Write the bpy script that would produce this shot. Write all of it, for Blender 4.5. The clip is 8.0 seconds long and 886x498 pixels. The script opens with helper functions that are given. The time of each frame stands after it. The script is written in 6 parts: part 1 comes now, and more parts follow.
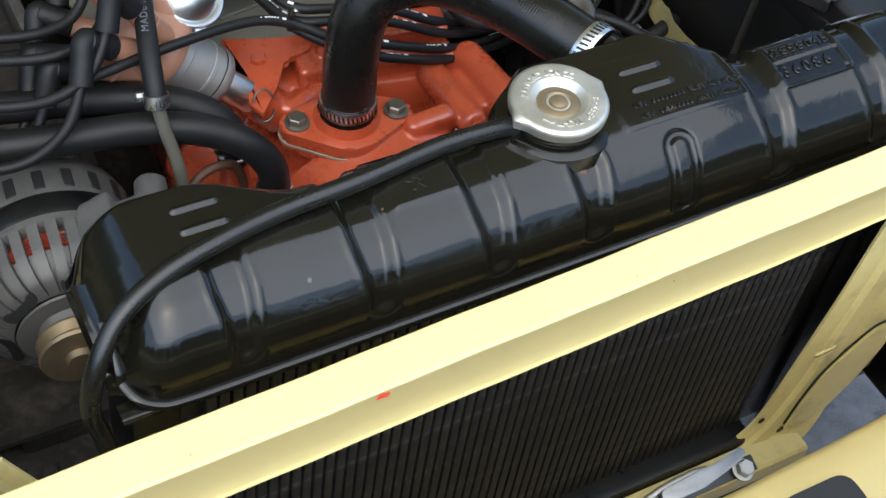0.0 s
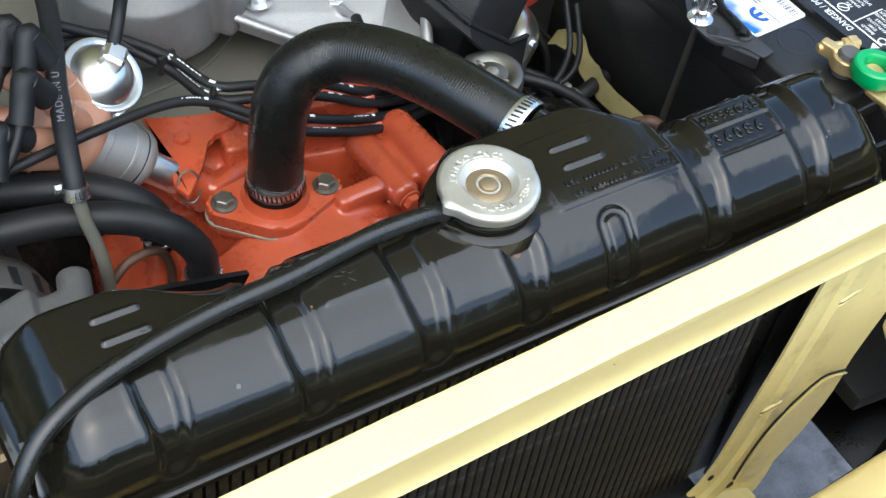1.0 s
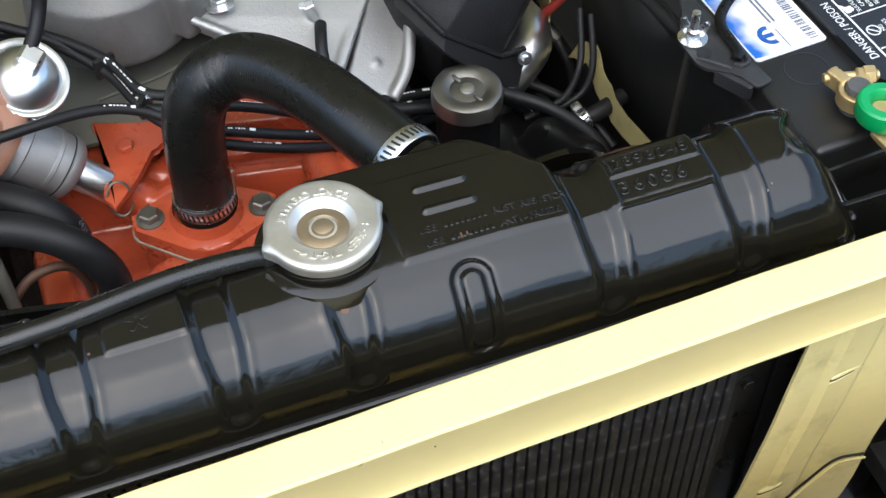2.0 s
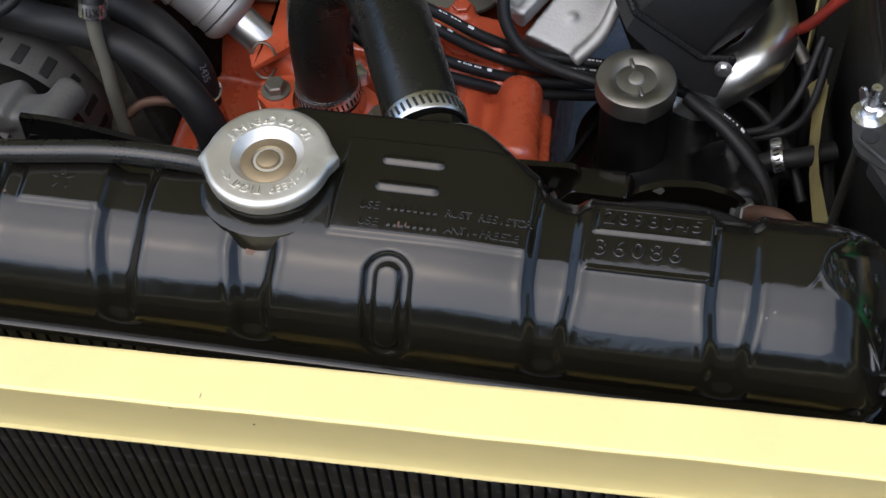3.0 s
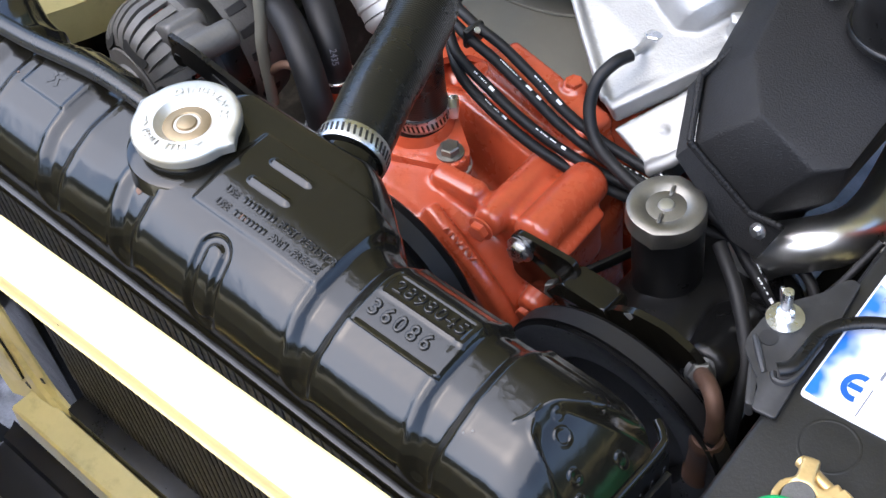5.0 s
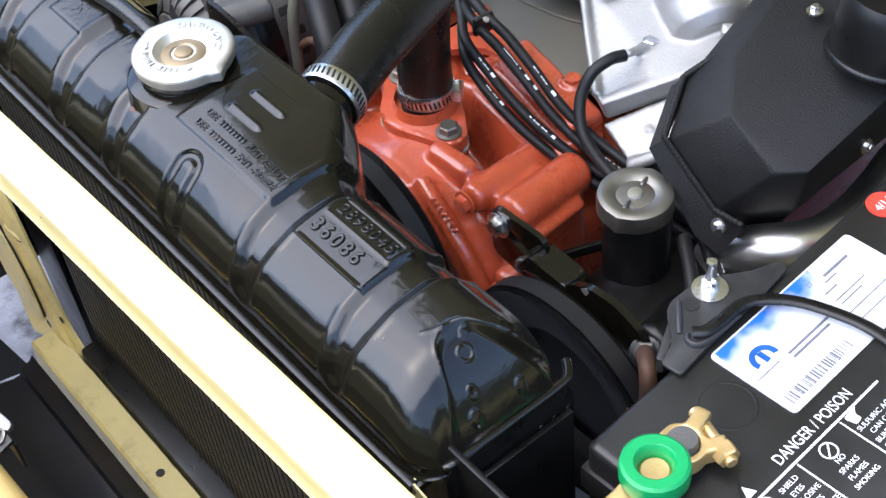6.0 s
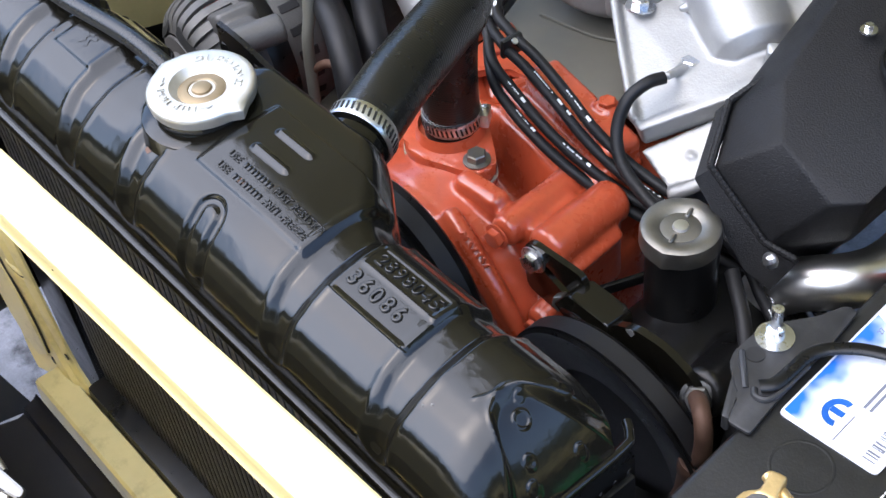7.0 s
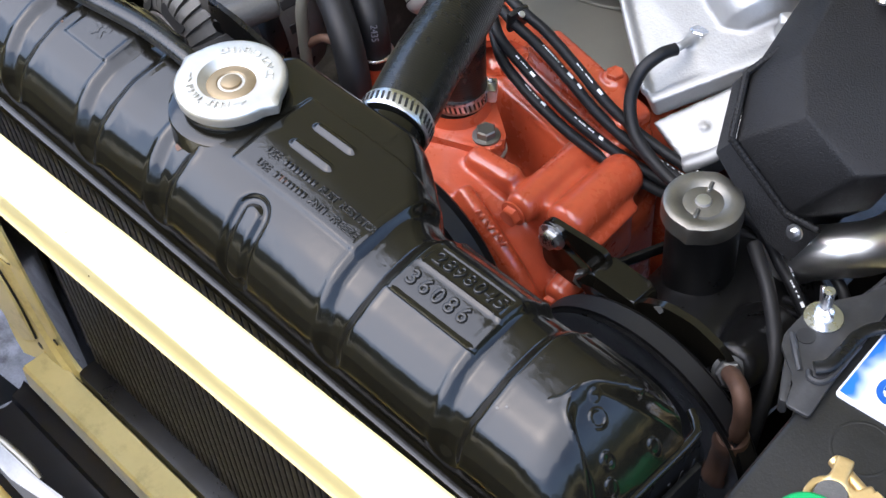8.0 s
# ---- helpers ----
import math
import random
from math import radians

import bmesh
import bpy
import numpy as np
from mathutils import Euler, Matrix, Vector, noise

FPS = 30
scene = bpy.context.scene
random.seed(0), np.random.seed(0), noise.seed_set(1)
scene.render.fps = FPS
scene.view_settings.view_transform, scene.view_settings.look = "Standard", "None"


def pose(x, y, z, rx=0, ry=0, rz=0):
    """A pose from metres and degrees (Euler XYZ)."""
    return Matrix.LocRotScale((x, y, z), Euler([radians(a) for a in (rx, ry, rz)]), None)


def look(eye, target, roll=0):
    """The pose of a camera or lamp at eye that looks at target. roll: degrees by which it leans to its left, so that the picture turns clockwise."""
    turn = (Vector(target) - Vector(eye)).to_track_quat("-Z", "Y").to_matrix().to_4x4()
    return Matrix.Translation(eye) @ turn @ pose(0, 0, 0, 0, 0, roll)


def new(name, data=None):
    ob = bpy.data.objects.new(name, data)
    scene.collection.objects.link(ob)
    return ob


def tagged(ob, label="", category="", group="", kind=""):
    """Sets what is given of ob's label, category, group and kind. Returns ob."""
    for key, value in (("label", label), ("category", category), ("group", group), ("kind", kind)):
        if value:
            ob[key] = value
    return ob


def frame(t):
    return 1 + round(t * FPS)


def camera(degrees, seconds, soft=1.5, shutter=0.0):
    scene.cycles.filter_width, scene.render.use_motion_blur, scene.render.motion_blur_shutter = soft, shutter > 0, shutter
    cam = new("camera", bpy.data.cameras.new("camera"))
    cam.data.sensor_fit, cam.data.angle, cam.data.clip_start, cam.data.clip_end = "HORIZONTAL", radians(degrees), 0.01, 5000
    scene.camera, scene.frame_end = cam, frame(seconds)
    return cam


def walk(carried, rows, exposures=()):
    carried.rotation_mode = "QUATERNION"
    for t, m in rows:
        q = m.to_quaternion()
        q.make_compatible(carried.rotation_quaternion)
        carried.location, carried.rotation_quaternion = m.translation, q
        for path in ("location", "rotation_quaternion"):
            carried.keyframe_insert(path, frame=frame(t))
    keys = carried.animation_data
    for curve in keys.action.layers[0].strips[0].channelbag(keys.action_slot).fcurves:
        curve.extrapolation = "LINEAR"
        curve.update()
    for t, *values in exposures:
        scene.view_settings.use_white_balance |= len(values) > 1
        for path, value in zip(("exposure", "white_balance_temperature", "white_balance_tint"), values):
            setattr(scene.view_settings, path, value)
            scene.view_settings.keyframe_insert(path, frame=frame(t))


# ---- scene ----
cam = camera(35.6, 8.0)
PATH = [
    (0, (-0.457, -0.539, 1.536), (0.286, 0.511, 0.004), 9.8),
    (0.5, (-0.428, -0.502, 1.551), (0.382, 0.525, 0.037), 9.8),
    (1, (-0.425, -0.498, 1.547), (0.396, 0.536, 0.044), 9.7),
    (1.5, (-0.329, -0.508, 1.532), (0.38, 0.589, 0.018), 6.2),
    (1.7, (-0.244, -0.528, 1.516), (0.371, 0.617, -0.004), 3.4),
    (2.8, (0.16, -0.505, 1.472), (0.006, 0.722, -0.101), -5.5),
    (3, (0.214, -0.459, 1.459), (-0.082, 0.682, -0.157), -5.3),
    (3.5, (0.396, -0.395, 1.467), (-0.183, 0.603, -0.167), -9.9),
    (4, (0.605, -0.321, 1.449), (-0.287, 0.595, -0.088), -9.2),
    (4.5, (0.603, -0.304, 1.468), (-0.405, 0.52, -0.05), -9.7),
    (4.7, (0.581, -0.299, 1.469), (-0.403, 0.538, -0.058), -9.8),
    (5.8, (0.671, -0.309, 1.464), (-0.408, 0.491, -0.018), -7.2),
    (6, (0.723, -0.303, 1.448), (-0.42, 0.483, 0.008), -7.0),
    (6.5, (0.741, -0.313, 1.447), (-0.482, 0.43, 0.05), -8.1),
    (7, (0.649, -0.286, 1.429), (-0.479, 0.507, -0.019), -7.5),
    (7.5, (0.588, -0.299, 1.44), (-0.433, 0.517, -0.075), -6.7),
    (8, (0.57, -0.324, 1.452), (-0.421, 0.514, -0.07), -5.7),
]
EXPOSURES = [
    (0.0, 1.45, 6700, 5), (0.6, 1.68, 6600, 5), (1.0, 1.82, 6600, 4), (1.7, 1.75, 6650, 5), (2.8, 1.14, 6850, 11), (3.2, 1.14, 6850, 11),
    (3.5, 1.38, 6700, 12), (3.8, 2.1, 6450, 13), (4.2, 2.35, 6500, 13), (4.7, 2.25, 6500, 13), (6.0, 2.12, 6450, 13), (8.0, 2.08, 6450, 13),
]
walk(cam, [(t, look(eye, target, roll)) for t, eye, target, roll in PATH], EXPOSURES)


# ---- world and sun ----
world = bpy.data.worlds.new("sky")
scene.world = world
world.use_nodes = True
wn = world.node_tree.nodes
sky = wn.new("ShaderNodeTexSky")
sky.sky_type = "NISHITA"
sky.sun_disc = False
sky.sun_elevation = radians(56)
sky.sun_rotation = radians(206)
sky.air_density = 1.0
sky.dust_density = 1.2
sky.ozone_density = 2.0
wn["Background"].inputs["Strength"].default_value = 0.15
world.node_tree.links.new(sky.outputs["Color"], wn["Background"].inputs["Color"])

sun_data = bpy.data.lights.new("sun", "SUN")
sun_data.energy = 1.42
sun_data.angle = radians(100)
sun_data.color = (1.0, 0.985, 0.975)
sun = new("sun", sun_data)
sun.matrix_world = look((-0.35, -0.72, 2.2), (0, 0, 0))


# ---- mesh helpers ----
def finish(name, bm, material, parent=None, angle=38):
    me = bpy.data.meshes.new(name)
    bmesh.ops.recalc_face_normals(bm, faces=bm.faces)
    bm.to_mesh(me)
    bm.free()
    me.polygons.foreach_set("use_smooth", [True] * len(me.polygons))
    me.set_sharp_from_angle(angle=radians(angle))
    me.materials.append(material)
    ob = new(name, me)
    ob.parent = parent
    return ob


def part(name, bm, material, parent, label="", angle=38):
    ob = finish(name, bm, material, parent, angle)
    if label:
        tagged(ob, label)
    return ob


def thing(name, label, category, kind="", group=""):
    return tagged(new(name), label, category, group, kind)


def box(bm, size, m, bevel=0.0, segs=2):
    made = bmesh.ops.create_cube(bm, size=1.0)["verts"]
    bmesh.ops.transform(bm, matrix=m @ Matrix.Diagonal((*size, 1)), verts=made)
    if bevel:
        edges = list({e for v in made for e in v.link_edges})
        bmesh.ops.bevel(bm, geom=edges, offset=bevel, segments=segs, affect="EDGES", profile=0.6)


def frame_to(p0, p1):
    """A pose at p0 whose z axis looks at p1."""
    d = Vector(p1) - Vector(p0)
    return Matrix.Translation(p0) @ d.to_track_quat("Z", "Y").to_matrix().to_4x4(), d.length


def lathe(bm, profile, m, segs=32, close=False):
    """Turns (radius, height) pairs round the z axis of m."""
    rings = []
    for r, z in profile:
        if r < 1e-6:
            rings.append([bm.verts.new(m @ Vector((0, 0, z)))])
        else:
            rings.append([bm.verts.new(m @ Vector((r * math.cos(2 * math.pi * i / segs), r * math.sin(2 * math.pi * i / segs), z))) for i in range(segs)])
    pairs = list(zip(rings, rings[1:]))
    if close:
        pairs.append((rings[-1], rings[0]))
    for a, b in pairs:
        for i in range(segs):
            j = (i + 1) % segs
            if len(a) == 1 and len(b) == 1:
                continue
            if len(a) == 1:
                bm.faces.new((a[0], b[i], b[j]))
            elif len(b) == 1:
                bm.faces.new((a[i], a[j], b[0]))
            else:
                bm.faces.new((a[i], a[j], b[j], b[i]))


def rod(bm, p0, p1, r0, r1=None, segs=24, bevel=0.0):
    m, length = frame_to(p0, p1)
    r1 = r0 if r1 is None else r1
    b = bevel
    lathe(bm, [(0, 0), (r0 - b, 0), (r0, b), (r1, length - b), (r1 - b, length), (0, length)], m, segs)


def spline(points, steps=10):
    """A smooth line through the points."""
    pts = [Vector(p) for p in points]
    pts = [2 * pts[0] - pts[1]] + pts + [2 * pts[-1] - pts[-2]]
    out = []
    for a, b, c, d in zip(pts, pts[1:], pts[2:], pts[3:]):
        for k in range(steps):
            t = k / steps
            out.append(0.5 * (2 * b + (c - a) * t + (2 * a - 5 * b + 4 * c - d) * t * t + (3 * b - a - 3 * c + d) * t ** 3))
    out.append(pts[-2])
    return out


def sweep(bm, line, section, closed=True, caps=True, up=(0, 0, 1), scale=None):
    """Carries a section of (side, up) pairs along a line."""
    n = len(line)
    tangents = [(line[min(i + 1, n - 1)] - line[max(i - 1, 0)]).normalized() for i in range(n)]
    side = tangents[0].cross(Vector(up))
    if side.length < 1e-4:
        side = tangents[0].cross(Vector((1, 0, 0)))
    side.normalize()
    rings = []
    for i, (p, t) in enumerate(zip(line, tangents)):
        side = (side - t * side.dot(t)).normalized()
        high = side.cross(t)
        k = scale(i / (n - 1)) if scale else 1.0
        rings.append([bm.verts.new(p + side * (u * k) + high * (v * k)) for u, v in section])
    m = len(section)
    for a, b in zip(rings, rings[1:]):
        for i in range(m if closed else m - 1):
            j = (i + 1) % m
            bm.faces.new((a[i], a[j], b[j], b[i]))
    if caps and closed:
        bm.faces.new(rings[0][::-1])
        bm.faces.new(rings[-1])
    return rings


def ring_section(r, segs=16):
    return [(r * math.cos(2 * math.pi * i / segs), r * math.sin(2 * math.pi * i / segs)) for i in range(segs)]


def tube(bm, points, r, segs=16, steps=10, scale=None):
    sweep(bm, spline(points, steps), ring_section(r, segs), scale=scale)


def prism(bm, outline, m, depth, bevel=0.0, segs=2):
    """A flat outline of (x, y) pairs in m, carried along z by depth."""
    low = [bm.verts.new(m @ Vector((x, y, 0))) for x, y in outline]
    high = [bm.verts.new(m @ Vector((x, y, depth))) for x, y in outline]
    faces = [bm.faces.new(low[::-1]), bm.faces.new(high)]
    n = len(outline)
    for i in range(n):
        faces.append(bm.faces.new((low[i], low[(i + 1) % n], high[(i + 1) % n], high[i])))
    if bevel:
        edges = list(faces[1].edges) + list(faces[0].edges)
        bmesh.ops.bevel(bm, geom=edges, offset=bevel, segments=segs, affect="EDGES", profile=0.5)


def rounded(corners, r, segs=5):
    """An outline with its corners rounded."""
    out = []
    n = len(corners)
    for i in range(n):
        p, a, b = Vector(corners[i]), Vector(corners[i - 1]), Vector(corners[(i + 1) % n])
        u, v = (a - p).normalized(), (b - p).normalized()
        k = min(r, 0.45 * (a - p).length, 0.45 * (b - p).length)
        for s in range(segs + 1):
            t = s / segs
            q = (1 - t) ** 2 * (p + u * k) + 2 * t * (1 - t) * p + t * t * (p + v * k)
            out.append((q.x, q.y))
    return out


def hexagon(bm, m, r, h, washer=0.0):
    """A bolt head: washer face, six flats and a chamfered top."""
    if washer:
        lathe(bm, [(0, 0), (washer, 0), (washer, 0.0015), (r * 0.9, 0.002), (0, 0.002)], m, 24)
    z = 0.002 if washer else 0.0
    lathe(bm, [(0, z), (r, z), (r, z + h * 0.85), (r * 0.86, z + h), (0, z + h)], m, 6)


def writing(name, text, size, m, material, parent, depth=0.0005, label="", spacing=1.0, squeeze=1.0, heavy=0.0):
    cu = bpy.data.curves.new(name, "FONT")
    cu.body, cu.size, cu.extrude, cu.align_x, cu.align_y = text, size, depth, "CENTER", "CENTER"
    cu.resolution_u, cu.space_character = 3, spacing
    cu.offset, cu.bevel_depth, cu.bevel_resolution = -0.3 * heavy, heavy, 2
    tmp = bpy.data.objects.new(name, cu)
    scene.collection.objects.link(tmp)
    me = bpy.data.meshes.new_from_object(tmp.evaluated_get(bpy.context.evaluated_depsgraph_get()))
    bpy.data.objects.remove(tmp)
    me.transform(m @ Matrix.Diagonal((squeeze, 1, 1, 1)))
    me.materials.clear()
    me.materials.append(material)
    if heavy:
        me.polygons.foreach_set("use_smooth", [True] * len(me.polygons))
        me.set_sharp_from_angle(angle=radians(50))
    ob = new(name, me)
    ob.parent = parent
    if label:
        tagged(ob, label)
    return ob


def smooth(a, b, x):
    t = np.clip((x - a) / (b - a), 0, 1)
    return t * t * (3 - 2 * t)


# ---- materials ----
def material(name, base, rough=0.5, metal=0.0, vary=0.12, scale=40.0, bump=0.0, bump_scale=300.0, coat=0.0, dirt=None, dirt_scale=18.0,
             dirt_amount=0.5, rough_vary=0.1, spec=0.5):
    """Principled paint, rubber or metal: tone varies at two scales, with grain, and dirt in patches of their own."""
    ma = bpy.data.materials.new(name)
    ma.use_nodes = True
    nt = ma.node_tree
    no, li = nt.nodes, nt.links
    bs = no["Principled BSDF"]
    co = no.new("ShaderNodeTexCoord")
    n1, n2 = no.new("ShaderNodeTexNoise"), no.new("ShaderNodeTexNoise")
    for n, s, d in ((n1, scale, 4), (n2, scale * 9, 3)):
        n.inputs["Scale"].default_value = s
        n.inputs["Detail"].default_value = d
        li.new(co.outputs["Object"], n.inputs["Vector"])
    mixv = no.new("ShaderNodeMath")
    mixv.operation = "MULTIPLY_ADD"
    li.new(n2.outputs["Fac"], mixv.inputs[0])
    mixv.inputs[1].default_value = 0.4
    li.new(n1.outputs["Fac"], mixv.inputs[2])
    ramp = no.new("ShaderNodeMapRange")
    ramp.inputs["From Min"].default_value, ramp.inputs["From Max"].default_value = 0.35, 1.05
    ramp.inputs["To Min"].default_value, ramp.inputs["To Max"].default_value = 1 - vary, 1 + vary
    li.new(mixv.outputs[0], ramp.inputs["Value"])
    mul = no.new("ShaderNodeMix")
    mul.data_type, mul.blend_type = "RGBA", "MULTIPLY"
    mul.inputs[0].default_value = 1.0
    mul.inputs[6].default_value = (*base, 1)
    li.new(ramp.outputs[0], mul.inputs[7])
    colour = mul.outputs[2]
    if dirt:
        n3 = no.new("ShaderNodeTexNoise")
        n3.inputs["Scale"].default_value, n3.inputs["Detail"].default_value, n3.inputs["Roughness"].default_value = dirt_scale, 8, 0.65
        li.new(co.outputs["Object"], n3.inputs["Vector"])
        edge = no.new("ShaderNodeMapRange")
        edge.inputs["From Min"].default_value, edge.inputs["From Max"].default_value = 0.52, 0.72
        edge.inputs["To Max"].default_value = dirt_amount
        li.new(n3.outputs["Fac"], edge.inputs["Value"])
        mx = no.new("ShaderNodeMix")
        mx.data_type = "RGBA"
        li.new(edge.outputs[0], mx.inputs[0])
        li.new(colour, mx.inputs[6])
        mx.inputs[7].default_value = (*dirt, 1)
        colour = mx.outputs[2]
    li.new(colour, bs.inputs["Base Color"])
    rr = no.new("ShaderNodeMapRange")
    rr.inputs["From Min"].default_value, rr.inputs["From Max"].default_value = 0.3, 0.9
    rr.inputs["To Min"].default_value, rr.inputs["To Max"].default_value = max(0.02, rough - rough_vary), min(1, rough + rough_vary)
    li.new(mixv.outputs[0], rr.inputs["Value"])
    li.new(rr.outputs[0], bs.inputs["Roughness"])
    bs.inputs["Metallic"].default_value = metal
    bs.inputs["Coat Weight"].default_value = coat
    bs.inputs["Coat Roughness"].default_value = 0.06
    bs.inputs["Specular IOR Level"].default_value = spec
    if bump:
        nb = no.new("ShaderNodeTexNoise")
        nb.inputs["Scale"].default_value, nb.inputs["Detail"].default_value = bump_scale, 3
        li.new(co.outputs["Object"], nb.inputs["Vector"])
        bu = no.new("ShaderNodeBump")
        bu.inputs["Strength"].default_value, bu.inputs["Distance"].default_value = bump, 0.001
        li.new(nb.outputs["Fac"], bu.inputs["Height"])
        li.new(bu.outputs["Normal"], bs.inputs["Normal"])
    return ma


BLACK_GLOSS = material("gloss_black_paint", (0.0062, 0.0056, 0.0040), 0.12, vary=0.25, scale=14, bump=0.16, bump_scale=130, rough_vary=0.05, spec=0.48)
BLACK_SATIN = material("satin_black_paint", (0.0045, 0.0045, 0.0045), 0.3, vary=0.25, scale=30, bump=0.06, bump_scale=400, dirt=(0.02, 0.019, 0.017), dirt_scale=22, dirt_amount=0.4, spec=0.35)
BLACK_DULL = material("dull_black_metal", (0.006, 0.006, 0.006), 0.6, vary=0.3, scale=25, bump=0.1)
BLACK_CRACKLE = material("textured_black_coating", (0.008, 0.008, 0.0082), 0.55, vary=0.25, scale=60, bump=0.55, bump_scale=700, spec=0.28)
BRACKET_BLACK = material("worn_black_bracket_paint", (0.021, 0.021, 0.0215), 0.43, vary=0.35, scale=40, bump=0.1, dirt=(0.06, 0.058, 0.055), dirt_scale=60, dirt_amount=0.4)
RUBBER = material("black_rubber", (0.0085, 0.0085, 0.009), 0.50, vary=0.2, scale=30, bump=0.1, bump_scale=800, spec=0.32)
RUBBER_SHINY = material("ribbed_hose_rubber", (0.007, 0.007, 0.006), 0.26, vary=0.15, scale=25, bump=0.05, bump_scale=900)
PLASTIC = material("black_battery_plastic", (0.011, 0.011, 0.0105), 0.34, vary=0.2, scale=20, bump=0.15, bump_scale=700)
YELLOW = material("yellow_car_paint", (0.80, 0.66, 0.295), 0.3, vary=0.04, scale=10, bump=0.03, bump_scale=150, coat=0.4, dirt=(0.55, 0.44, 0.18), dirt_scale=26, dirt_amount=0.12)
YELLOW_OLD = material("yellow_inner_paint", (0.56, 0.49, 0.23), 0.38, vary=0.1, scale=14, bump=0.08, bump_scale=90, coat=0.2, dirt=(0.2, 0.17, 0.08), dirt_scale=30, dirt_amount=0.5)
ORANGE = material("orange_engine_paint", (0.44, 0.072, 0.028), 0.26, vary=0.16, scale=22, bump=0.75, bump_scale=75, coat=0.7, dirt=(0.20, 0.024, 0.012), dirt_scale=30, dirt_amount=0.45)
CAP_STEEL = material("stamped_tin_steel", (0.66, 0.645, 0.59), 0.42, 0.9, vary=0.12, scale=30, bump=0.05, dirt=(0.5, 0.45, 0.36), dirt_amount=0.5)
STEEL_WORN = material("worn_steel", (0.25, 0.24, 0.215), 0.43, 1.0, vary=0.2, scale=50, dirt=(0.28, 0.24, 0.18), dirt_amount=0.6)
STEEL_DARK = material("dark_plated_steel", (0.2, 0.2, 0.195), 0.42, 1.0, vary=0.25, scale=60)
BRASS_DULL = material("dull_brass", (0.27, 0.21, 0.13), 0.5, 0.8, vary=0.2, scale=60, dirt=(0.24, 0.18, 0.1), dirt_amount=0.5)
BRASS = material("battery_brass", (0.72, 0.52, 0.24), 0.4, 0.85, vary=0.15, scale=50, bump=0.2, bump_scale=250)
PIPE_STEEL = material("polished_pipe_steel", (0.80, 0.80, 0.77), 0.30, 1.0, vary=0.08, scale=25, rough_vary=0.06)
ZINC = material("zinc_plate", (0.72, 0.73, 0.74), 0.26, 1.0, vary=0.12, scale=60)
ALUMINIUM = material("cast_aluminium", (0.38, 0.38, 0.37), 0.5, 0.75, vary=0.14, scale=30, bump=0.25, bump_scale=500, dirt=(0.42, 0.41, 0.38), dirt_amount=0.4)
ALU_AGED = material("aged_cast_aluminium", (0.17, 0.165, 0.155), 0.55, 0.6, vary=0.2, scale=25, bump=0.25, bump_scale=400, dirt=(0.11, 0.10, 0.09), dirt_amount=0.5)
ALU_DULL = material("alternator_aluminium", (0.108, 0.105, 0.098), 0.50, 0.4, vary=0.2, scale=40, bump=0.3, bump_scale=400, dirt=(0.16, 0.15, 0.14), dirt_amount=0.5)
GREY_PAN = material("grey_valley_pan", (0.13, 0.125, 0.1), 0.5, 0.2, vary=0.15, scale=12, bump=0.05)
COPPER_RED = material("varnished_copper_winding", (0.3, 0.045, 0.025), 0.35, 0.3, vary=0.3, scale=200)
TAN = material("tan_distributor_plastic", (0.33, 0.165, 0.105), 0.38, vary=0.12, scale=30)
GREEN = material("green_plastic", (0.0, 0.27, 0.075), 0.36, vary=0.08, scale=40, bump=0.05)
RUST = material("rusty_steel", (0.11, 0.06, 0.04), 0.6, 0.4, vary=0.35, scale=60, bump=0.3)
WHITE = material("white_label", (0.68, 0.69, 0.72), 0.35, vary=0.03, scale=20)
BLUE = material("blue_label_ink", (0.010, 0.085, 0.32), 0.35, vary=0.25, scale=25)
INK = material("grey_label_ink", (0.13, 0.135, 0.16), 0.5, vary=0.1)
INK_WHITE = material("white_print", (0.78, 0.78, 0.78), 0.5, vary=0.08)
RED = material("red_sticker", (0.7, 0.05, 0.03), 0.4, vary=0.08)
RED_RUBBER = material("red_cable_rubber", (0.32, 0.03, 0.018), 0.5, vary=0.2, scale=60)
GASKET = material("grey_gasket", (0.3, 0.26, 0.2), 0.7, vary=0.2, scale=120)
BLUE_BLACK = material("blue_black_panel", (0.018, 0.02, 0.027), 0.4, vary=0.2, scale=12, bump=0.05, dirt=(0.04, 0.043, 0.05), dirt_scale=10, dirt_amount=0.3)
ASPHALT = material("weathered_concrete", (0.20, 0.205, 0.225), 0.9, vary=0.4, scale=30, bump=1.0, bump_scale=60, dirt=(0.03, 0.03, 0.03), dirt_scale=16, dirt_amount=0.95)
DUSTY = material("dusty_undercoat", (0.045, 0.042, 0.038), 0.85, vary=0.6, scale=22, bump=1.0, bump_scale=45, dirt=(0.16, 0.145, 0.125), dirt_scale=26, dirt_amount=0.8)
BACKDROP_GREEN = material("backdrop_green", (0.045, 0.06, 0.03), 0.8, vary=0.5, scale=1.5, bump=0.5, bump_scale=6)
FIN = material("black_core_fin", (0.008, 0.008, 0.009), 0.5, vary=0.3, scale=80, dirt=(0.16, 0.16, 0.18), dirt_scale=110, dirt_amount=0.35)


